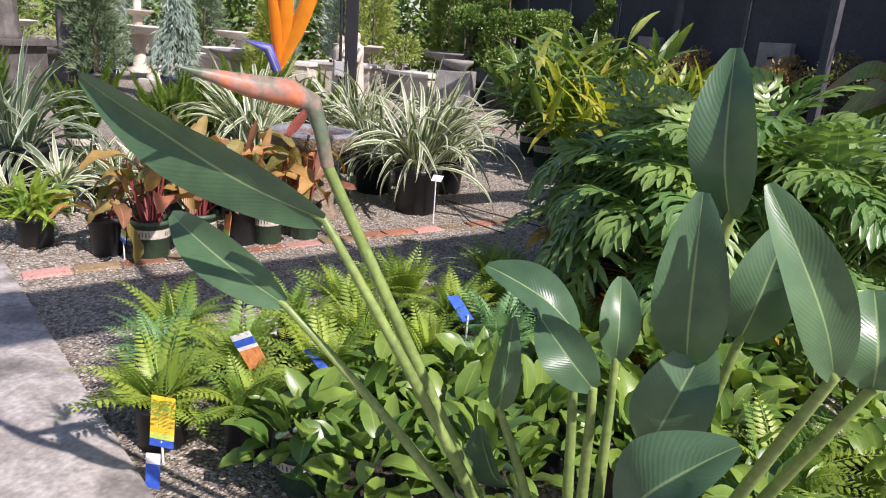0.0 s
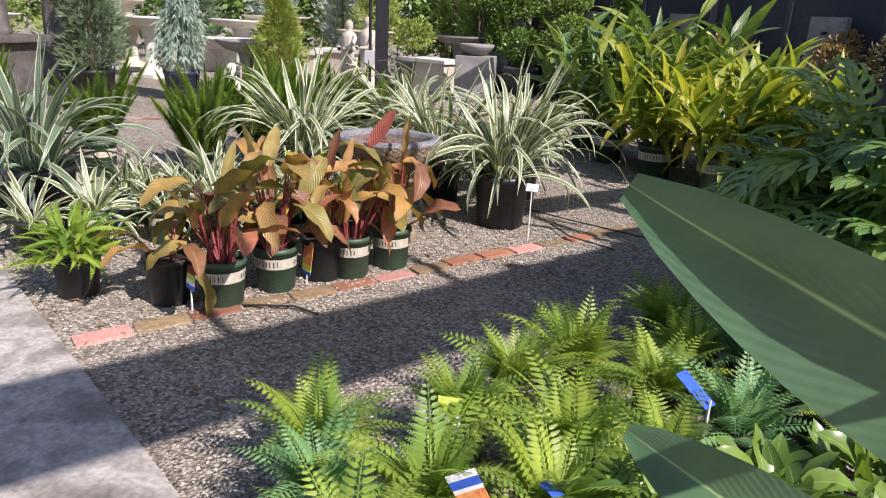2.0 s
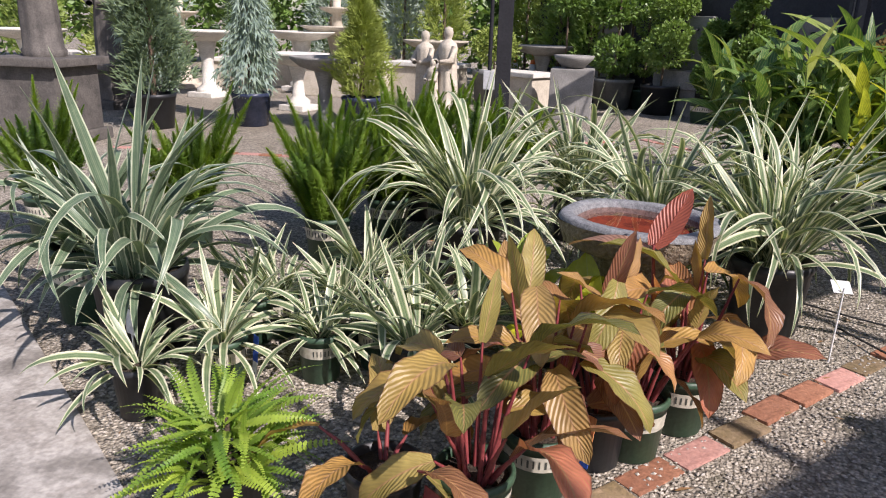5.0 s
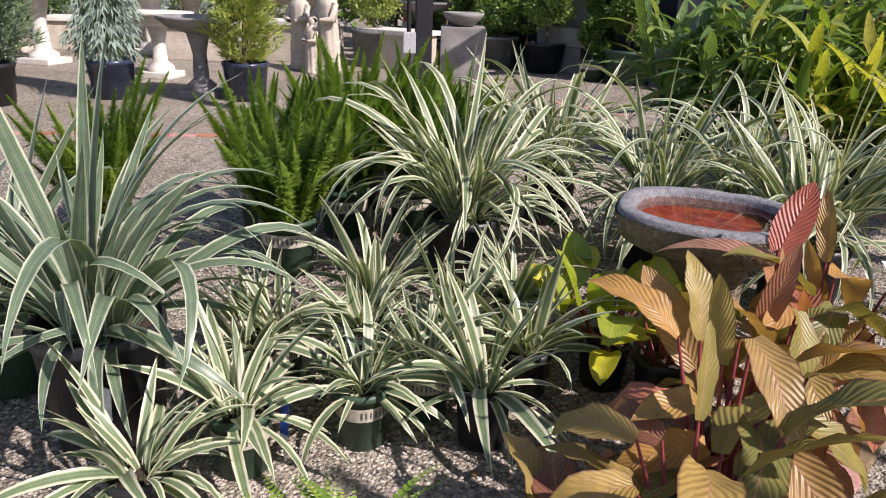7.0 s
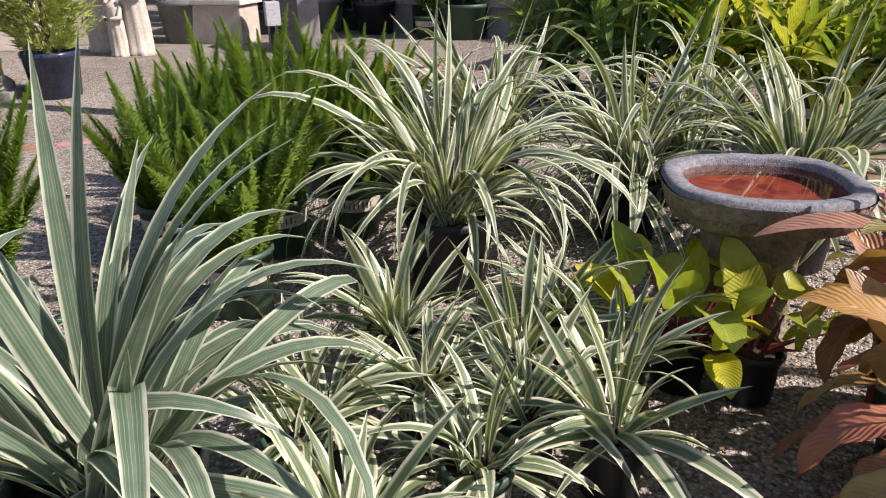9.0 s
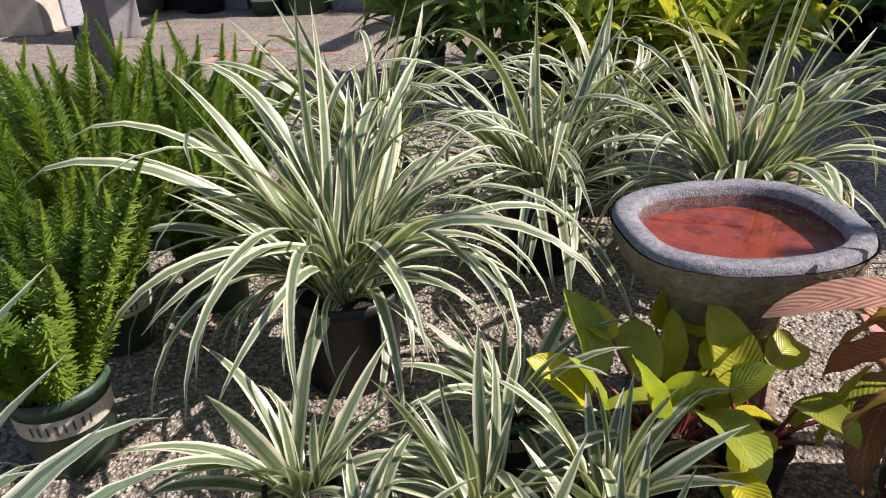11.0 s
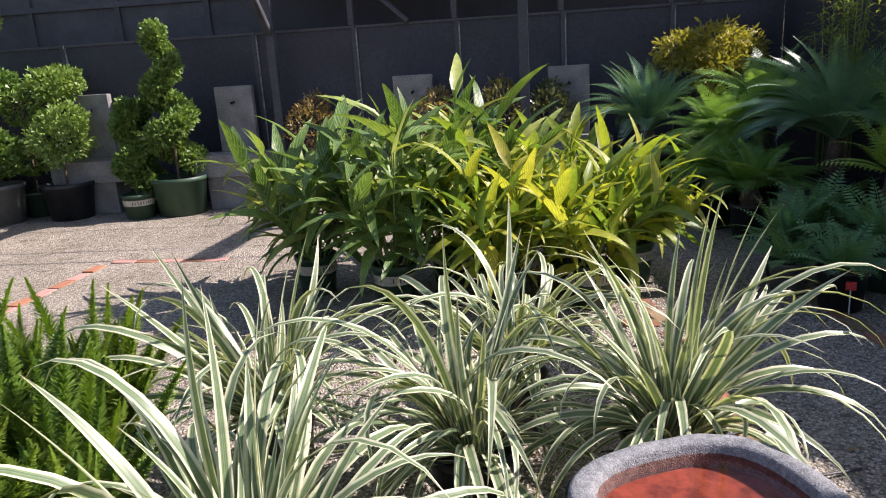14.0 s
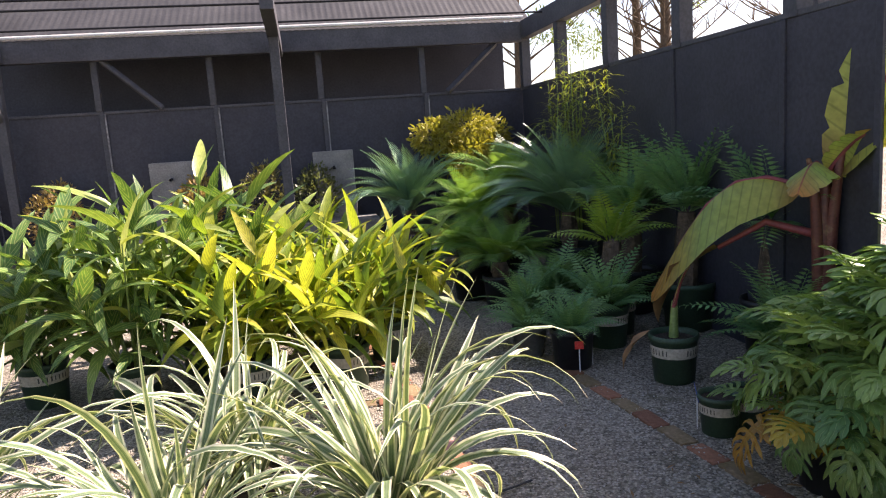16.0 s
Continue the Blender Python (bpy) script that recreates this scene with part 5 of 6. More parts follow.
# pedestals and statues whose dark stone colour stands in for shade
for x, y, h, rz in ((-7.10, 7.15, 0.84, 15), (-9.0, 9.6, 0.6, 0)):
    b = thing("stone_pedestal", x, y, 0, rz, "square grey stone pedestal with a moulded cap, darkened as if shaded", "pedestal", "stone pedestals")
    put("plinth", box_mesh("plinth", 0.78, 0.78, 0.12, 0.012), M_STONE_SHADED, b)
    put("shaft", box_mesh("shaft", 0.66, 0.66, h - 0.2, 0.01, 0.121), M_STONE_SHADED, b)
    put("cap", box_mesh("cap", 0.84, 0.84, 0.08, 0.015, h - 0.078), M_STONE_SHADED, b)
    s = statue(x, y, 1.35, 7 + int(x), 0, "stone statue of a robed figure on a pedestal, darkened as if shaded", M_STONE_SHADED)
    s.location.z = h + 0.003


# ---- conifers, hedges and topiary ----
def big_pot(p, r, h, material, band=False):
    return pot(p, r, h, material, band, 0.82)


def conifer(x, y, h, r, material, seed, pm=M_POT_BLACK, n=2600, leaf=0.11, weeping=False, label="", base=0.4, group="potted conifers"):
    rng = random.Random(seed)
    p = thing("conifer", x, y, 0, 0, label, "tree", group)
    top = big_pot(p, 0.24, base, pm)
    put("trunk", tube("trunk", [(0, 0, top), (0.02, 0.01, top + h * 0.5), (0, 0, top + h)], [0.035, 0.025, 0.006], 7), M_BARK, p)
    g = Geo()
    for k in range(n):
        z = rng.random() ** 0.8
        a = rng.uniform(0, 2 * math.pi)
        lump = 0.85 + 0.7 * noise.noise(Vector((math.cos(a) * 1.6, math.sin(a) * 1.6, z * 5 + seed)))
        rr = r * (1 - z ** 1.7 * 0.9) * lump * rng.uniform(0.35, 1.0) * min(1, 0.55 + z * 4)
        c = Vector((rr * math.cos(a), rr * math.sin(a), top + 0.05 + z * h))
        out = Vector((math.cos(a), math.sin(a), -1.6 if weeping else 0.7)) + Vector((rng.uniform(-1, 1), rng.uniform(-1, 1), rng.uniform(-1, 1))) * 0.5
        out.normalize()
        sd = out.cross(Vector((rng.uniform(-1, 1), rng.uniform(-1, 1), 0.3))).normalized()
        ln = leaf * rng.uniform(0.5, 1.3)
        for w in (-0.35, 0.35):
            n0 = len(g.v)
            t = c + (out + sd * w).normalized() * ln
            s2 = sd * ln * 0.10
            g.v.extend([tuple(c - s2), tuple(c + s2), tuple(t)])
            g.uv.extend([(0.2, z), (0.8, z), (0.5, z)])
            g.f.append((n0, n0 + 1, n0 + 2))
    crown_ob = put("crown", g, material, p)
    crown_ob["kind"] = "stuff"
    return p


conifer(-4.94, 9.62, 1.15, 0.40, M_YEW, 1, M_POT_BLUE, 4200, 0.10, False, "golden green bushy juniper in a dark blue pot")
conifer(-6.25, 9.2, 1.9, 0.34, M_SPRUCE, 2, M_POT_BLUE, 4200, 0.12, True, "weeping blue-grey conifer in a dark pot")
conifer(-7.0, 8.40, 1.75, 0.50, M_DARKCON, 3, M_POT_BLACK, 3600, 0.13, False, "dark green open conifer in a black pot")
conifer(-7.9, 9.3, 2.1, 0.45, M_SPRUCE, 4, M_POT_BLACK, 3000, 0.14, True, "weeping blue-grey conifer in a dark pot")
for k, (x, y, h, r, mt) in enumerate(((-6.6, 15.6, 2.9, 0.6, M_YEW), (-5.2, 16.6, 2.8, 0.55, M_YEW), (-7.8, 16.2, 3.0, 0.6, M_SPRUCE), (-9.4, 15.8, 3.0, 0.7, M_SPRUCE), (-11.0, 15.0, 3.0, 0.7, M_DARKCON), (-12.8, 14.2, 3.2, 0.8, M_SPRUCE), (-14.5, 12.5, 3.0, 0.8, M_YEW), (-10.0, 10.6, 2.2, 0.45, M_YEW), (-13.0, 9.0, 2.6, 0.6, M_DARKCON), (-4.3, 15.9, 2.6, 0.5, M_BOX), (-3.6, 15.4, 2.4, 0.45, M_BOX), (-15.5, 10.0, 3.0, 0.8, M_SPRUCE), (-8.6, 17.2, 3.4, 0.7, M_YEW))):
    conifer(x, y, h, r, mt, 20 + k, M_POT_BLACK, 2200, 0.17, False, "tall bushy evergreen tree in a black pot", 0.4, "evergreen trees in the yard")
hedge_g = Geo()
hr = random.Random(5)
for k in range(46):
    t = k / 45
    c = (-24 + 22 * t + hr.uniform(-0.6, 0.6), 13.5 + 7.0 * math.sin(t * 1.9) + hr.uniform(-0.5, 0.5), hr.uniform(1.0, 1.9))
    hedge_g.add(crown(420, (1.0, 0.8, hr.uniform(1.1, 1.9)), 0.24, hr, 0.5, 0.5, c))
tagged(put("far_trees", hedge_g, M_BOX), "distant green trees and hedges behind the yard", "trees", kind="stuff")


def clump_plant(name, x, y, clumps, seed, pr, ph, pm, material, label, trunk=None, leaf=0.05, n=420, band=False, group="topiary"):
    rng = random.Random(seed)
    p = thing(name, x, y, 0, 0, label, "topiary", group)
    top = big_pot(p, pr, ph, pm, band)
    if trunk:
        put("trunk", tube("trunk", [(0, 0, top), (0.01, 0.01, (top + trunk) / 2), (0, 0, trunk)], 0.018, 7), M_BARK, p)
    g = Geo()
    for cx, cy, cz, rx, rz in clumps:
        g.add(crown(int(n * (rx * rx) / 0.04) + 60, (rx, rx, rz), leaf, rng, 0.6, 0.55, (cx, cy, cz)))
    c = put("crown", g, material, p)
    c["kind"] = "stuff"
    return p


def spiral(h0, h1, r0, r1, turns, size0, size1, steps=44):
    out = []
    for k in range(steps):
        t = k / (steps - 1)
        a = t * turns * 2 * math.pi
        r = r0 + (r1 - r0) * t
        s = size0 + (size1 - size0) * t
        out.append((r * math.cos(a), r * math.sin(a), h0 + (h1 - h0) * t, s, s * 0.9))
    return out


clump_plant("spiral_topiary", -0.85, 12.95, spiral(0.62, 2.15, 0.22, 0.05, 2.6, 0.19, 0.14), 1, 0.33, 0.46, M_POT_GREEN, M_BOX, "tall clipped spiral topiary in a green pot", 2.0, 0.055, 330)
clump_plant("spiral_topiary", -1.33, 13.05, spiral(0.42, 1.32, 0.10, 0.03, 2.0, 0.16, 0.13), 2, 0.19, 0.30, M_POT_GREEN, M_BOX, "small clipped column topiary in a labelled green pot", 1.2, 0.045, 330, True)
clump_plant("spiral_topiary", -1.15, 13.35, spiral(0.42, 1.3, 0.08, 0.03, 2.0, 0.14, 0.12), 12, 0.17, 0.30, M_POT_GREEN, M_BOX, "small clipped column topiary in a labelled green pot", 1.2, 0.045, 330, True)
clump_plant("ball_topiary", -2.85, 14.1, [(0, 0, 0.85, 0.46, 0.36), (-0.1, 0, 1.55, 0.40, 0.30), (0.1, 0, 2.35, 0.34, 0.2)], 3, 0.34, 0.48, M_POT_GREY, M_BOX, "tiered clipped topiary in a big grey pot", 2.3, 0.07, 330)
clump_plant("ball_topiary", -2.40, 14.3, [(0, 0, 0.75, 0.30, 0.25), (0, 0, 1.35, 0.26, 0.24)], 4, 0.2, 0.32, M_POT_GREEN, M_BOX, "tiered clipped topiary in a green pot", 1.4, 0.06, 330)
for k, (x, y) in enumerate(((-3.66, 14.0), (-3.15, 14.35), (-2.70, 14.55), (-3.9, 14.9), (-2.0, 14.1))):
    clump_plant("standard_topiary", x, y, [(0, 0, 1.62 + 0.1 * (k % 2), 0.36, 0.22), (0.1, 0.05, 1.66, 0.28, 0.2)], 30 + k, 0.2, 0.34, M_POT_BLACK, M_BOX, "clipped flat-headed standard tree on a thin trunk", 1.6, 0.06, 330, False, "standard topiary trees")
clump_plant("box_bush", -2.05, 13.75, [(0, 0, 0.95, 0.42, 0.3), (0.1, 0, 1.2, 0.3, 0.22)], 40, 0.3, 0.45, M_POT_BLACK, M_BOX, "rounded leafy box bush in a black pot", 0.9, 0.06, 330)
clump_plant("potted_shrub", -4.65, 13.3, [(0, 0, 0.95, 0.42, 0.3)], 41, 0.34, 0.55, M_POT_GREY, M_YEW, "small leafy shrub in a large grey pot", 0.8, 0.06, 330)


def wall_fountain(lx, ly, rz, w, label):
    m = FM @ pose(lx, ly, 0, 0, 0, rz)
    f = thing("wall_fountain", m.translation.x, m.translation.y, 0, FENCE_RZ + rz, label, "fountain", "grey stone wall fountains")
    put("base", box_mesh("base", w * 0.74, 0.36, 0.40, 0.012), M_STONE_G, f)
    put("trough", box_mesh("trough", w, 0.48, 0.27, 0.015, 0.401), M_STONE_G, f)
    put("back_slab", box_mesh("back_slab", w * 0.52, 0.10, 0.80, 0.015, 0.672), M_STONE_G, f, pose(0, -0.18, 0))
    put("spout", tube("spout", [(0, -0.14, 1.28), (0, -0.04, 1.27)], 0.016, 8), M_STEEL, f)
    return f


for lx, ly in ((8.48, 0.42), (6.6, 0.42), (4.35, 0.45), (2.5, 0.45), (10.4, 0.45)):
    wall_fountain(lx, ly, 0, 0.92, "grey cast stone wall fountain with a trough against the fence")
for k, (lx, ly, hh) in enumerate(((3.35, 0.55, 1.0), (4.1, 0.5, 0.92), (5.6, 0.5, 0.95), (2.75, 0.5, 0.95))):
    q = FM @ Vector((lx, ly, 0))
    clump_plant("bronze_shrub", q.x, q.y, [(0, 0, hh, 0.34, 0.34), (0.12, 0.1, hh + 0.2, 0.2, 0.22)], 50 + k, 0.2, 0.35, M_POT_BLACK, M_RUSTY, "dark bronze-leaved shrub in a black pot", 0.8, 0.05, 260, False, "bronze shrubs by the fence")


# ---- shaded corner: cycads, palms, tree ferns, bamboo, banana ----
def cyc_w(s):
    return max(0.0, min(1.0, (s + 0.05) * 4) * (1 - s ** 2.4))


def feather_set(material, specs, name="frond"):
    out = []
    for ln, pin, pairs, e0, e1, dr, nar, fw, vu, st in specs:
        me = frond(ln, pin, pairs, e0, e1, cyc_w, dr, nar, fw, vu, st).mesh(name)
        me.materials.append(material)
        out.append(me)
    return out


CYC = feather_set(M_CYCAD, [(0.95, 0.16, 44, 66, -8, 0, 0.095, 60, 0.35, 0.009), (0.90, 0.16, 44, 46, -35, 0, 0.095, 60, 0.35, 0.009), (0.85, 0.15, 44, 80, 30, 0, 0.095, 60, 0.35, 0.009)])
PALM = feather_set(M_PALM, [(0.85, 0.24, 24, 65, -10, -14, 0.09, 52, 0.1, 0.008), (0.80, 0.24, 24, 45, -40, -14, 0.09, 52, 0.1, 0.008), (0.75, 0.22, 22, 80, 30, -10, 0.09, 50, 0.1, 0.008)])
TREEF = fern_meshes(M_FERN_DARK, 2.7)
# paler copy of the fronds, sunlight put into the colour
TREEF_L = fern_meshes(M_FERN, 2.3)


def feathered(name, x, y, pool, n, seed, trunk_h, pr, ph, pm, label, size=1.0, band=False, group="cycads and palms"):
    rng = random.Random(seed)
    p = thing(name, x, y, 0, 0, label, "potted plant", group)
    top = big_pot(p, pr, ph, pm, band)
    put("trunk", lathe("trunk", [(0.07, top), (0.085, top + trunk_h * 0.5), (0.06, top + trunk_h), (0.001, top + trunk_h + 0.03)], 14, (1, 1), False, 0.25, seed), M_BARK, p)
    for k in range(n):
        a = k * 137.5 + rng.uniform(-12, 12)
        leaf_at(p, "frond", pool[rng.randrange(len(pool))], (0.03 * math.cos(radians(a)), 0.03 * math.sin(radians(a)), top + trunk_h), a, rng.uniform(-12, 12), size * rng.uniform(0.8, 1.1), rng.uniform(-12, 12))
    return p


feathered("cycad", 3.47, 9.55, CYC, 44, 1, 0.3, 0.27, 0.52, M_POT_BLACK, "sago cycad with stiff dark fronds in a black pot", 1.02)
feathered("cycad", 3.72, 7.62, CYC, 70, 2, 0.36, 0.25, 0.45, M_POT_BLACK, "large dark blue-green cycad in a black pot", 1.15)
feathered("palm", 3.45, 8.55, PALM, 48, 3, 0.36, 0.2, 0.38, M_POT_BLACK, "green feathery palm in a black pot", 0.9)
feathered("palm", 2.90, 7.80, PALM, 40, 4, 0.14, 0.16, 0.30, M_POT_BLACK, "small green feathery palm in a black pot", 0.72)
feathered("palm", 3.02, 8.28, PALM, 40, 14, 0.16, 0.17, 0.32, M_POT_BLACK, "small green feathery palm in a black pot", 0.78)
feathered("tree_fern", 3.35, 6.75, TREEF, 26, 15, 0.5, 0.2, 0.36, M_POT_BLACK, "tree fern with wide lacy fronds in a pot", 0.95, False, "tree ferns")
feathered("palm", 4.05, 8.6, PALM, 30, 5, 0.55, 0.2, 0.40, M_POT_BLACK, "green feathery palm in a black pot", 1.0)
feathered("tree_fern", 3.10, 6.15, TREEF, 24, 6, 0.55, 0.2, 0.36, M_POT_GREEN, "tree fern with wide lacy fronds in a pot", 1.0, False, "tree ferns")
feathered("tree_fern", 2.72, 6.55, TREEF_L, 16, 7, 0.40, 0.17, 0.32, M_POT_GREEN, "tree fern with fronds coloured pale as if sunlit, in a labelled green pot", 0.85, True, "tree ferns")
feathered("tree_fern", 2.85, 5.45, TREEF, 22, 8, 0.5, 0.2, 0.36, M_POT_BLACK, "tree fern with wide lacy fronds in a pot", 0.95, False, "tree ferns")
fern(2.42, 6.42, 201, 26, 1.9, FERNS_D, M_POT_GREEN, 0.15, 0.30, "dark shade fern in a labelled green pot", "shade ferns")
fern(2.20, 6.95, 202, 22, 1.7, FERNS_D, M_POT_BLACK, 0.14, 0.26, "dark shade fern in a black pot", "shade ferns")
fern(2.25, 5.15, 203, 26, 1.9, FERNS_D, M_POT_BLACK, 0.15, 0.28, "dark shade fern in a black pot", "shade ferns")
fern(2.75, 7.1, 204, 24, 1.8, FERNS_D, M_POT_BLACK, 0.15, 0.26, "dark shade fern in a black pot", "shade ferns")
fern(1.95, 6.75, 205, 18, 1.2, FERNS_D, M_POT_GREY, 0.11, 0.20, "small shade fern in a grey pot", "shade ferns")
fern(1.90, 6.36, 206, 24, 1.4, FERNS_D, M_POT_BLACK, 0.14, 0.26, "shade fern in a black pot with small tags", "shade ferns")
tag_card("plant_tag", 1.80, 6.24, 0.16, -50, -5, 0.055, 0.05, [(M_TAG_RED, 1.0)], "small red tag on a black pot")
tag_card("plant_tag", 1.99, 6.27, 0.20, -50, -5, 0.045, 0.06, [(M_TAG, 1.0)], "small white tag on a black pot")
tag_card("plant_tag", 3.50, 9.24, 0.34, -30, -5, 0.06, 0.08, [(M_TAG, 1.0)], "small white tag on a black cycad pot")

gold = thing("golden_shrub", 4.45, 9.60, 0, 0, "tall golden-leaved shrub in a black pot", "shrub")
gt = big_pot(gold, 0.22, 0.45, M_POT_BLACK)
put("trunk", tube("trunk", [(0, 0, gt), (0.03, 0, 1.0), (0, 0.02, 1.6)], [0.03, 0.025, 0.015], 7), M_BARK, gold)
gg = Geo()
for cx, cy, cz, r, rz in ((0, 0, 1.62, 0.42, 0.26), (-0.35, 0.1, 1.55, 0.34, 0.24), (0.3, -0.1, 1.5, 0.34, 0.28), (-0.1, -0.2, 1.3, 0.38, 0.3)):
    gg.add(crown(900, (r, r, rz), 0.075, random.Random(int(cx * 100) + 7), 0.45, 0.35, (cx, cy, cz), -0.2))
put("crown", gg, M_GOLD, gold)["kind"] = "stuff"


def bamboo(x, y, seed, n=5, h=2.3):
    rng = random.Random(seed)
    p = thing("bamboo", x, y, 0, 0, "tall thin bamboo with yellow-green leaves in a pot", "potted plant", "bamboo plants")
    top = big_pot(p, 0.16, 0.3, M_POT_BLACK)
    g = Geo()
    for k in range(n):
        a, l = rng.uniform(0, 6.28), rng.uniform(0.05, 0.4)
        hh = h * rng.uniform(0.75, 1.05)
        pts = [Vector((0.05 * math.cos(a), 0.05 * math.sin(a), top)), Vector((l * 0.4 * math.cos(a), l * 0.4 * math.sin(a), hh * 0.6)), Vector((l * math.cos(a), l * math.sin(a), hh))]
        put("cane", tube("cane", pts, [0.008, 0.006, 0.002], 6), M_STEM, p)
        for j in range(75):
            t = rng.uniform(0.45, 1.0)
            c = pts[0].lerp(pts[1], t * 2) if t < 0.5 else pts[1].lerp(pts[2], t * 2 - 1)
            b = blade(rng.uniform(0.09, 0.16), 0.017, rng.uniform(-30, 35), rng.uniform(-80, -20), 3, 0.2, "lance")
            g.add(b, Matrix.Translation(c + Vector((rng.uniform(-0.1, 0.1), rng.uniform(-0.1, 0.1), 0))) @ Euler((0, 0, rng.uniform(0, 6.28))).to_matrix().to_4x4())
    put("foliage", g, M_BAMBOO, p)["kind"] = "stuff"


bamboo(4.05, 7.75, 1, 6, 2.35)
bamboo(4.45, 8.25, 2, 5, 2.1)
bamboo(3.70, 7.05, 3, 4, 2.25)


# bananas: one small in a labelled pot, one with a red-brown trunk
def banana_leaf(parent, base, tip, mid_up, width, droop=0.5, face=None):
    g = Geo()
    base, tip = Vector(base), Vector(tip)
    rows, uvs = [], []
    side = (tip - base).cross(Vector(face or (0, 0, 1))).normalized()
    for i in range(25):
        s = i / 24
        c = base.lerp(tip, s) + Vector((0, 0, mid_up * math.sin(math.pi * s)))
        w = width * max(0.03, math.sin(math.pi * (0.02 + 0.96 * s))) ** 0.55
        tear = 1.0 - (0.22 if i % 5 == 4 else 0)
        rows.append([tuple(c + side * o * w * 0.5 * (tear if abs(o) == 1 else 1) - Vector((0, 0, droop * abs(o) * w * 0.5))) for o in (-1, -0.5, -0.05, 0.05, 0.5, 1)])
        uvs.append([(0.5 + o / 2, s) for o in (-1, -0.5, -0.05, 0.05, 0.5, 1)])
    g.strip(rows, uvs)
    lf = put("leaf", g, M_BANANA, parent)
    pts = [base.lerp(tip, s) + Vector((0, 0, mid_up * math.sin(math.pi * s) - 0.006)) for s in (0, 0.2, 0.4, 0.6, 0.8)]
    put("midrib", tube("midrib", pts, [0.016, 0.013, 0.01, 0.007, 0.004], 6), M_STEM_RED, lf)
    return lf


ban = thing("banana_plant", 2.02, 5.72, 0, 0, "young red banana with dry yellow leaf in a labelled green pot", "potted plant", "banana plants")
bt = pot(ban, 0.14, 0.29, M_POT_GREEN, True)
put("trunk", tube("trunk", [(0, 0, bt), (0.02, 0, 0.48)], [0.03, 0.018], 8), M_STEM, ban)
banana_leaf(ban, (0.01, 0, 0.45), (0.02, -0.10, 0.70), 0.05, 0.07, 0.2)
leaf_at(ban, "dry_leaf", protos("dry_leaf", M_DRY, [dict(length=0.30, width=0.06, e0=-30, e1=-86, segs=7, fold=0.6, shape="paddle", wave=0.3)])[0], (-0.10, 0.10, 0.31), 140)
ban2 = thing("banana_plant", 2.40, 5.02, 0, 0, "tall red banana with reddish trunk and arching leaves", "potted plant", "banana plants")
b2t = big_pot(ban2, 0.2, 0.36, M_POT_BLACK)
put("trunk", tube("trunk", [(0, 0, b2t), (0.01, 0, 0.6), (0.02, 0.01, 0.95), (0.03, 0.01, 1.2)], [0.068, 0.060, 0.054, 0.035], 12), M_SHEATH, ban2)
for sa, sz, sh in ((20, 0.70, 0.34), (150, 0.82, 0.36), (265, 0.92, 0.34)):
    ca, sb = math.cos(radians(sa)), math.sin(radians(sa))
    put("sheath", tube("sheath", [(0.030 * ca, 0.030 * sb, sz - 0.25), (0.042 * ca, 0.042 * sb, sz), (0.075 * ca, 0.075 * sb, sz + sh), (0.11 * ca, 0.11 * sb, sz + sh + 0.10)], [0.034, 0.032, 0.022, 0.012], 8), M_SHEATH, ban2)
banana_leaf(ban2, (-0.03, 0.12, 1.14), (-0.30, 0.88, 0.50), 0.30, 0.34, 1.5)
banana_leaf(ban2, (0.05, -0.06, 1.22), (0.10, -0.62, 1.80), 0.12, 0.42, 1.0)
banana_leaf(ban2, (-0.02, -0.02, 1.18), (-0.36, 0.02, 1.12), 0.12, 0.24, 0.7)
banana_leaf(ban2, (0.03, -0.04, 1.22), (0.06, -0.55, 2.15), 0.05, 0.46, 0.15, (0.96, 0.28, -0.2))
banana_leaf(ban2, (0.0, 0.0, 1.18), (-0.06, -0.26, 1.42), 0.05, 0.22, 0.5, (0.9, 0.2, 0.5))
put("stalk", tube("stalk", [(0, 0.05, 0.86), (-0.08, 0.28, 0.93), (-0.17, 0.52, 0.78)], [0.026, 0.02, 0.014], 8), M_STEM_RED, ban2)
leaf_at(ban2, "dry_leaf", protos("dry_leaf", M_DRY, [dict(length=0.62, width=0.20, e0=-28, e1=-86, segs=10, fold=0.5, shape="paddle", wave=0.3, cols=5)])[0], (-0.17, 0.52, 0.78), 106)
for k, (x, y) in enumerate(((1.46, 5.20), (1.60, 5.12))):
    e = thing("empty_pot", x, y, 0, 0, "small labelled pot of dark soil with a blue tag", "pot", "small pots")
    pot(e, 0.10, 0.20, M_POT_GREEN, True)
    put("stub", tube("stub", [(0.02, 0, 0.17), (0.03, 0.01, 0.22)], 0.006, 5), M_BARK, e)
tag_card("plant_tag", 1.44, 5.30, 0.15, 30, -10, 0.09, 0.08, [(M_TAG_BLUE, 1.0)], "blue plant tag beside a small pot")

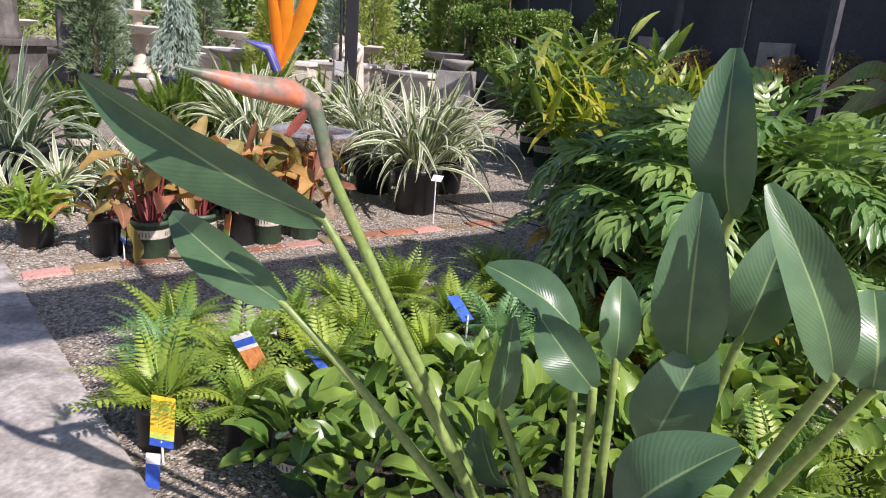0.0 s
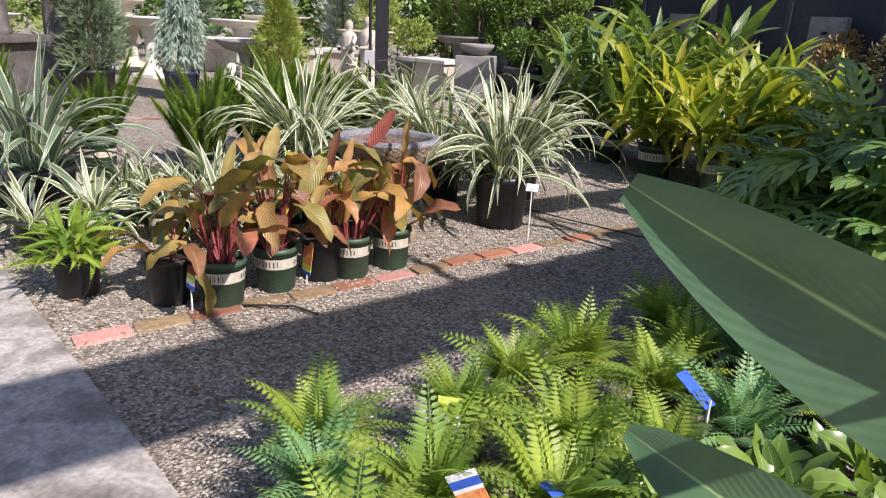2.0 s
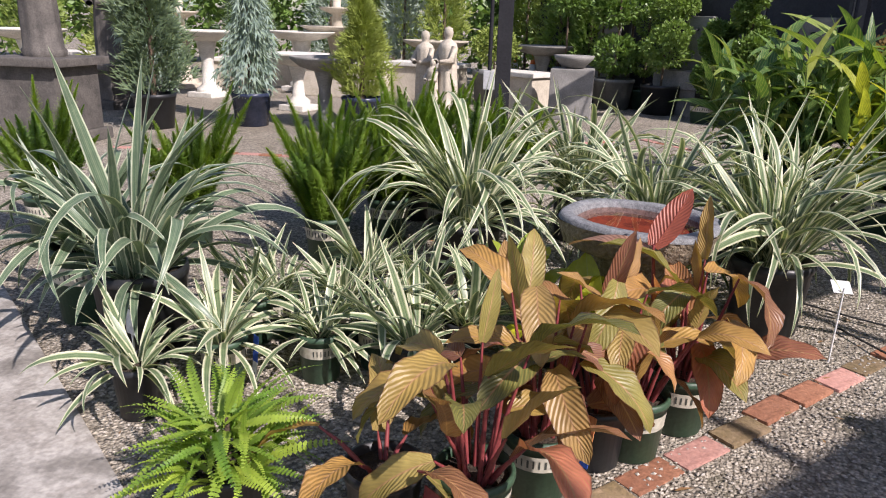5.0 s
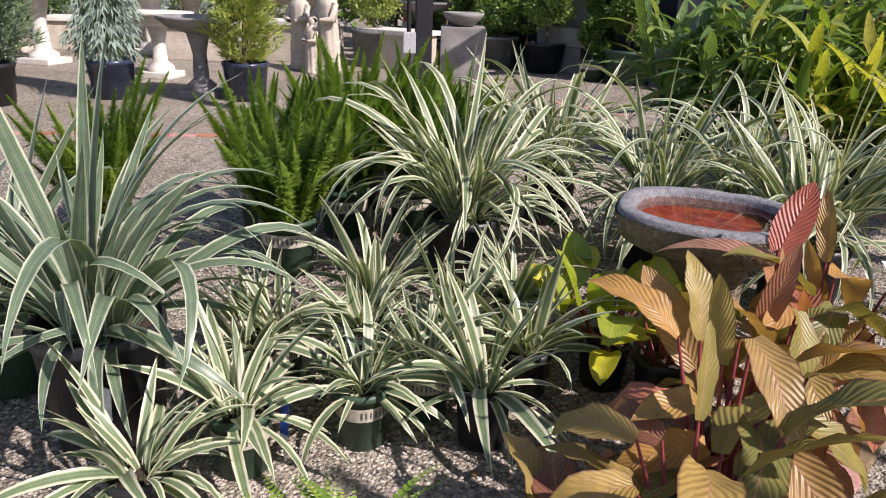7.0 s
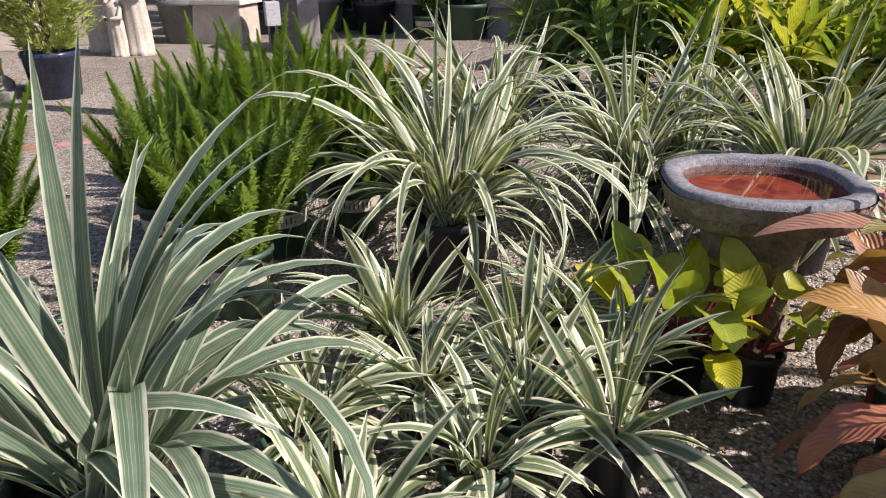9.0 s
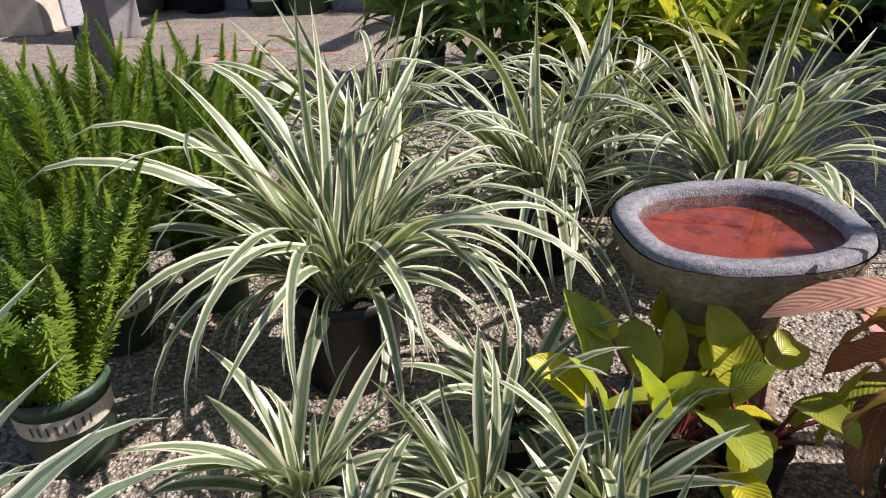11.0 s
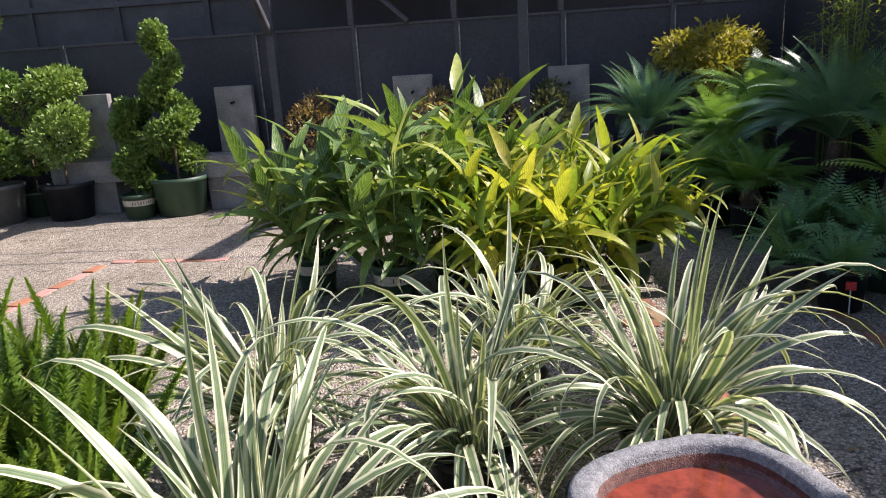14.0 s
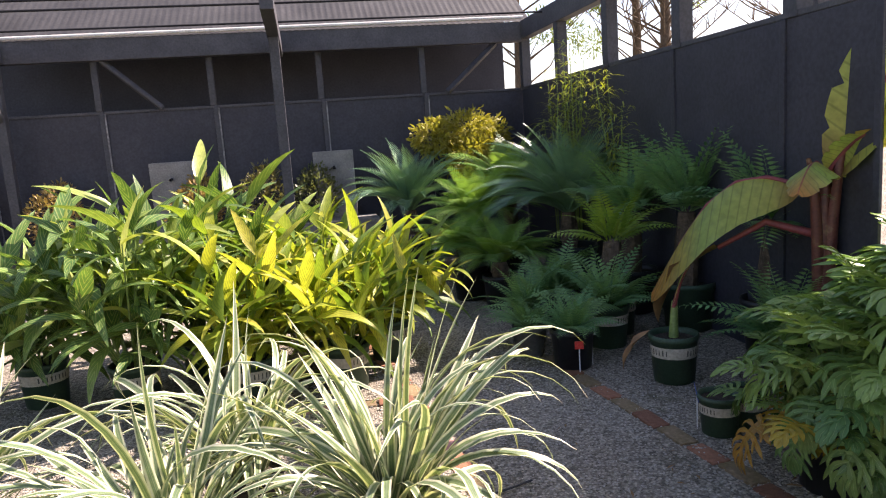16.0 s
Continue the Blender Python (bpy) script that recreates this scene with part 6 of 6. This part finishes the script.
# ---- trees outside the wall ----
def outside_tree(x, y, h, r, material, seed, bare, label):
    rng = random.Random(seed)
    p = thing("tree", x, y, 0, 0, label, "tree", "trees outside the wall")
    put("trunk", tube("trunk", [(0, 0, 0), (0.1, 0, h * 0.5), (0, 0.1, h)], [0.2, 0.13, 0.03], 8), M_BARK, p)
    tw, lf = Geo(), Geo()
    for k in range(70 if bare else 34):
        z = h * rng.uniform(0.3, 0.98)
        a = rng.uniform(0, 6.28)
        l = r * rng.uniform(0.5, 1.0)
        b = Vector((0.05, 0.03, z))
        m = b + Vector((l * 0.5 * math.cos(a), l * 0.5 * math.sin(a), l * 0.3))
        e = b + Vector((l * math.cos(a + 0.2), l * math.sin(a + 0.2), l * 0.75))
        tw.add(tube("limb", [b, m, e], [0.035, 0.02, 0.006], 4))
        if bare:
            for j in range(9):
                q = m.lerp(e, rng.random())
                tw.add(tube("twig", [q, q + Vector((rng.uniform(-0.4, 0.4), rng.uniform(-0.4, 0.4), rng.uniform(0.2, 0.7)))], [0.016, 0.006], 3))
        else:
            lf.add(crown(330, (0.8, 0.8, 0.5), 0.2, rng, 0.15, 0.2, tuple(e)))
    put("branchwork", tw, M_BARK, p)["kind"] = "stuff"
    if not bare:
        put("crown", lf, material, p)["kind"] = "stuff"


outside_tree(15.5, 17.5, 9.0, 3.0, M_YEW, 1, False, "green pine tree outside the wall")
outside_tree(17.0, 13.5, 9.0, 3.2, M_YEW, 2, True, "bare deciduous tree outside the wall")
outside_tree(19.0, 15.5, 9.5, 3.0, M_YEW, 3, False, "green pine tree outside the wall")
outside_tree(19.0, 10.5, 9.0, 3.2, M_YEW, 4, True, "bare deciduous tree outside the wall")

# ---- small litter and loose gravel ----
put_rng = random.Random(77)
gp = Geo()
STONE_V = ((1, 0, 0), (-1, 0, 0), (0, 1, 0), (0, -1, 0), (0, 0, 1), (0, 0, -1))
STONE_F = ((0, 2, 4), (2, 1, 4), (1, 3, 4), (3, 0, 4), (2, 0, 5), (1, 2, 5), (3, 1, 5), (0, 3, 5))
for k in range(26000):
    x, y = put_rng.uniform(-3.0, 2.2), put_rng.uniform(2.2, 7.6)
    if (Vector((x, y)) - E0).dot(EN) > -0.015:
        continue
    s = put_rng.uniform(0.0035, 0.0085)
    a = put_rng.uniform(0, 6.28)
    ca, sa = math.cos(a), math.sin(a)
    n0 = len(gp.v)
    for vx, vy, vz in STONE_V:
        px, py = vx * s * 1.3, vy * s * put_rng.uniform(0.7, 1.1)
        gp.v.append((x + px * ca - py * sa, y + px * sa + py * ca, 0.003 + vz * s * 0.7 + s * 0.3))
    gp.f.extend(tuple(i + n0 for i in f) for f in STONE_F)
me = gp.mesh("loose_gravel", False)
tagged(put("loose_gravel", me, M_PEB), "loose pale grey gravel stones lying on the ground", "gravel", kind="stuff")
lg = Geo()
for k in range(240):
    x, y = put_rng.uniform(-2.6, 1.2), put_rng.uniform(3.0, 6.2)
    if (Vector((x, y)) - E0).dot(EN) > -0.05:
        continue
    b = blade(put_rng.uniform(0.02, 0.07), put_rng.uniform(0.006, 0.02), 4, -8, 3, 0.3, "lance")
    lg.add(b, pose(x, y, 0.012, put_rng.uniform(-20, 20), 0, put_rng.uniform(0, 360)))
tagged(put("leaf_litter", lg, M_DRY), "dry brown leaf scraps scattered on gravel", "leaf litter", kind="stuff")
for pts in ([(-0.10, 5.60, 0.02), (0.08, 5.35, 0.03), (0.36, 5.28, 0.012)], [(-0.35, 5.9, 0.015), (0.0, 5.75, 0.02), (0.5, 5.62, 0.012)], [(-0.95, 3.62, 0.02), (-0.75, 3.72, 0.015), (-0.62, 3.70, 0.012)]):
    tagged(put("irrigation_tube", tube("irrigation_tube", pts, 0.005, 6), M_HOSE), "thin black irrigation tube lying on gravel", "tube", "irrigation tubes")
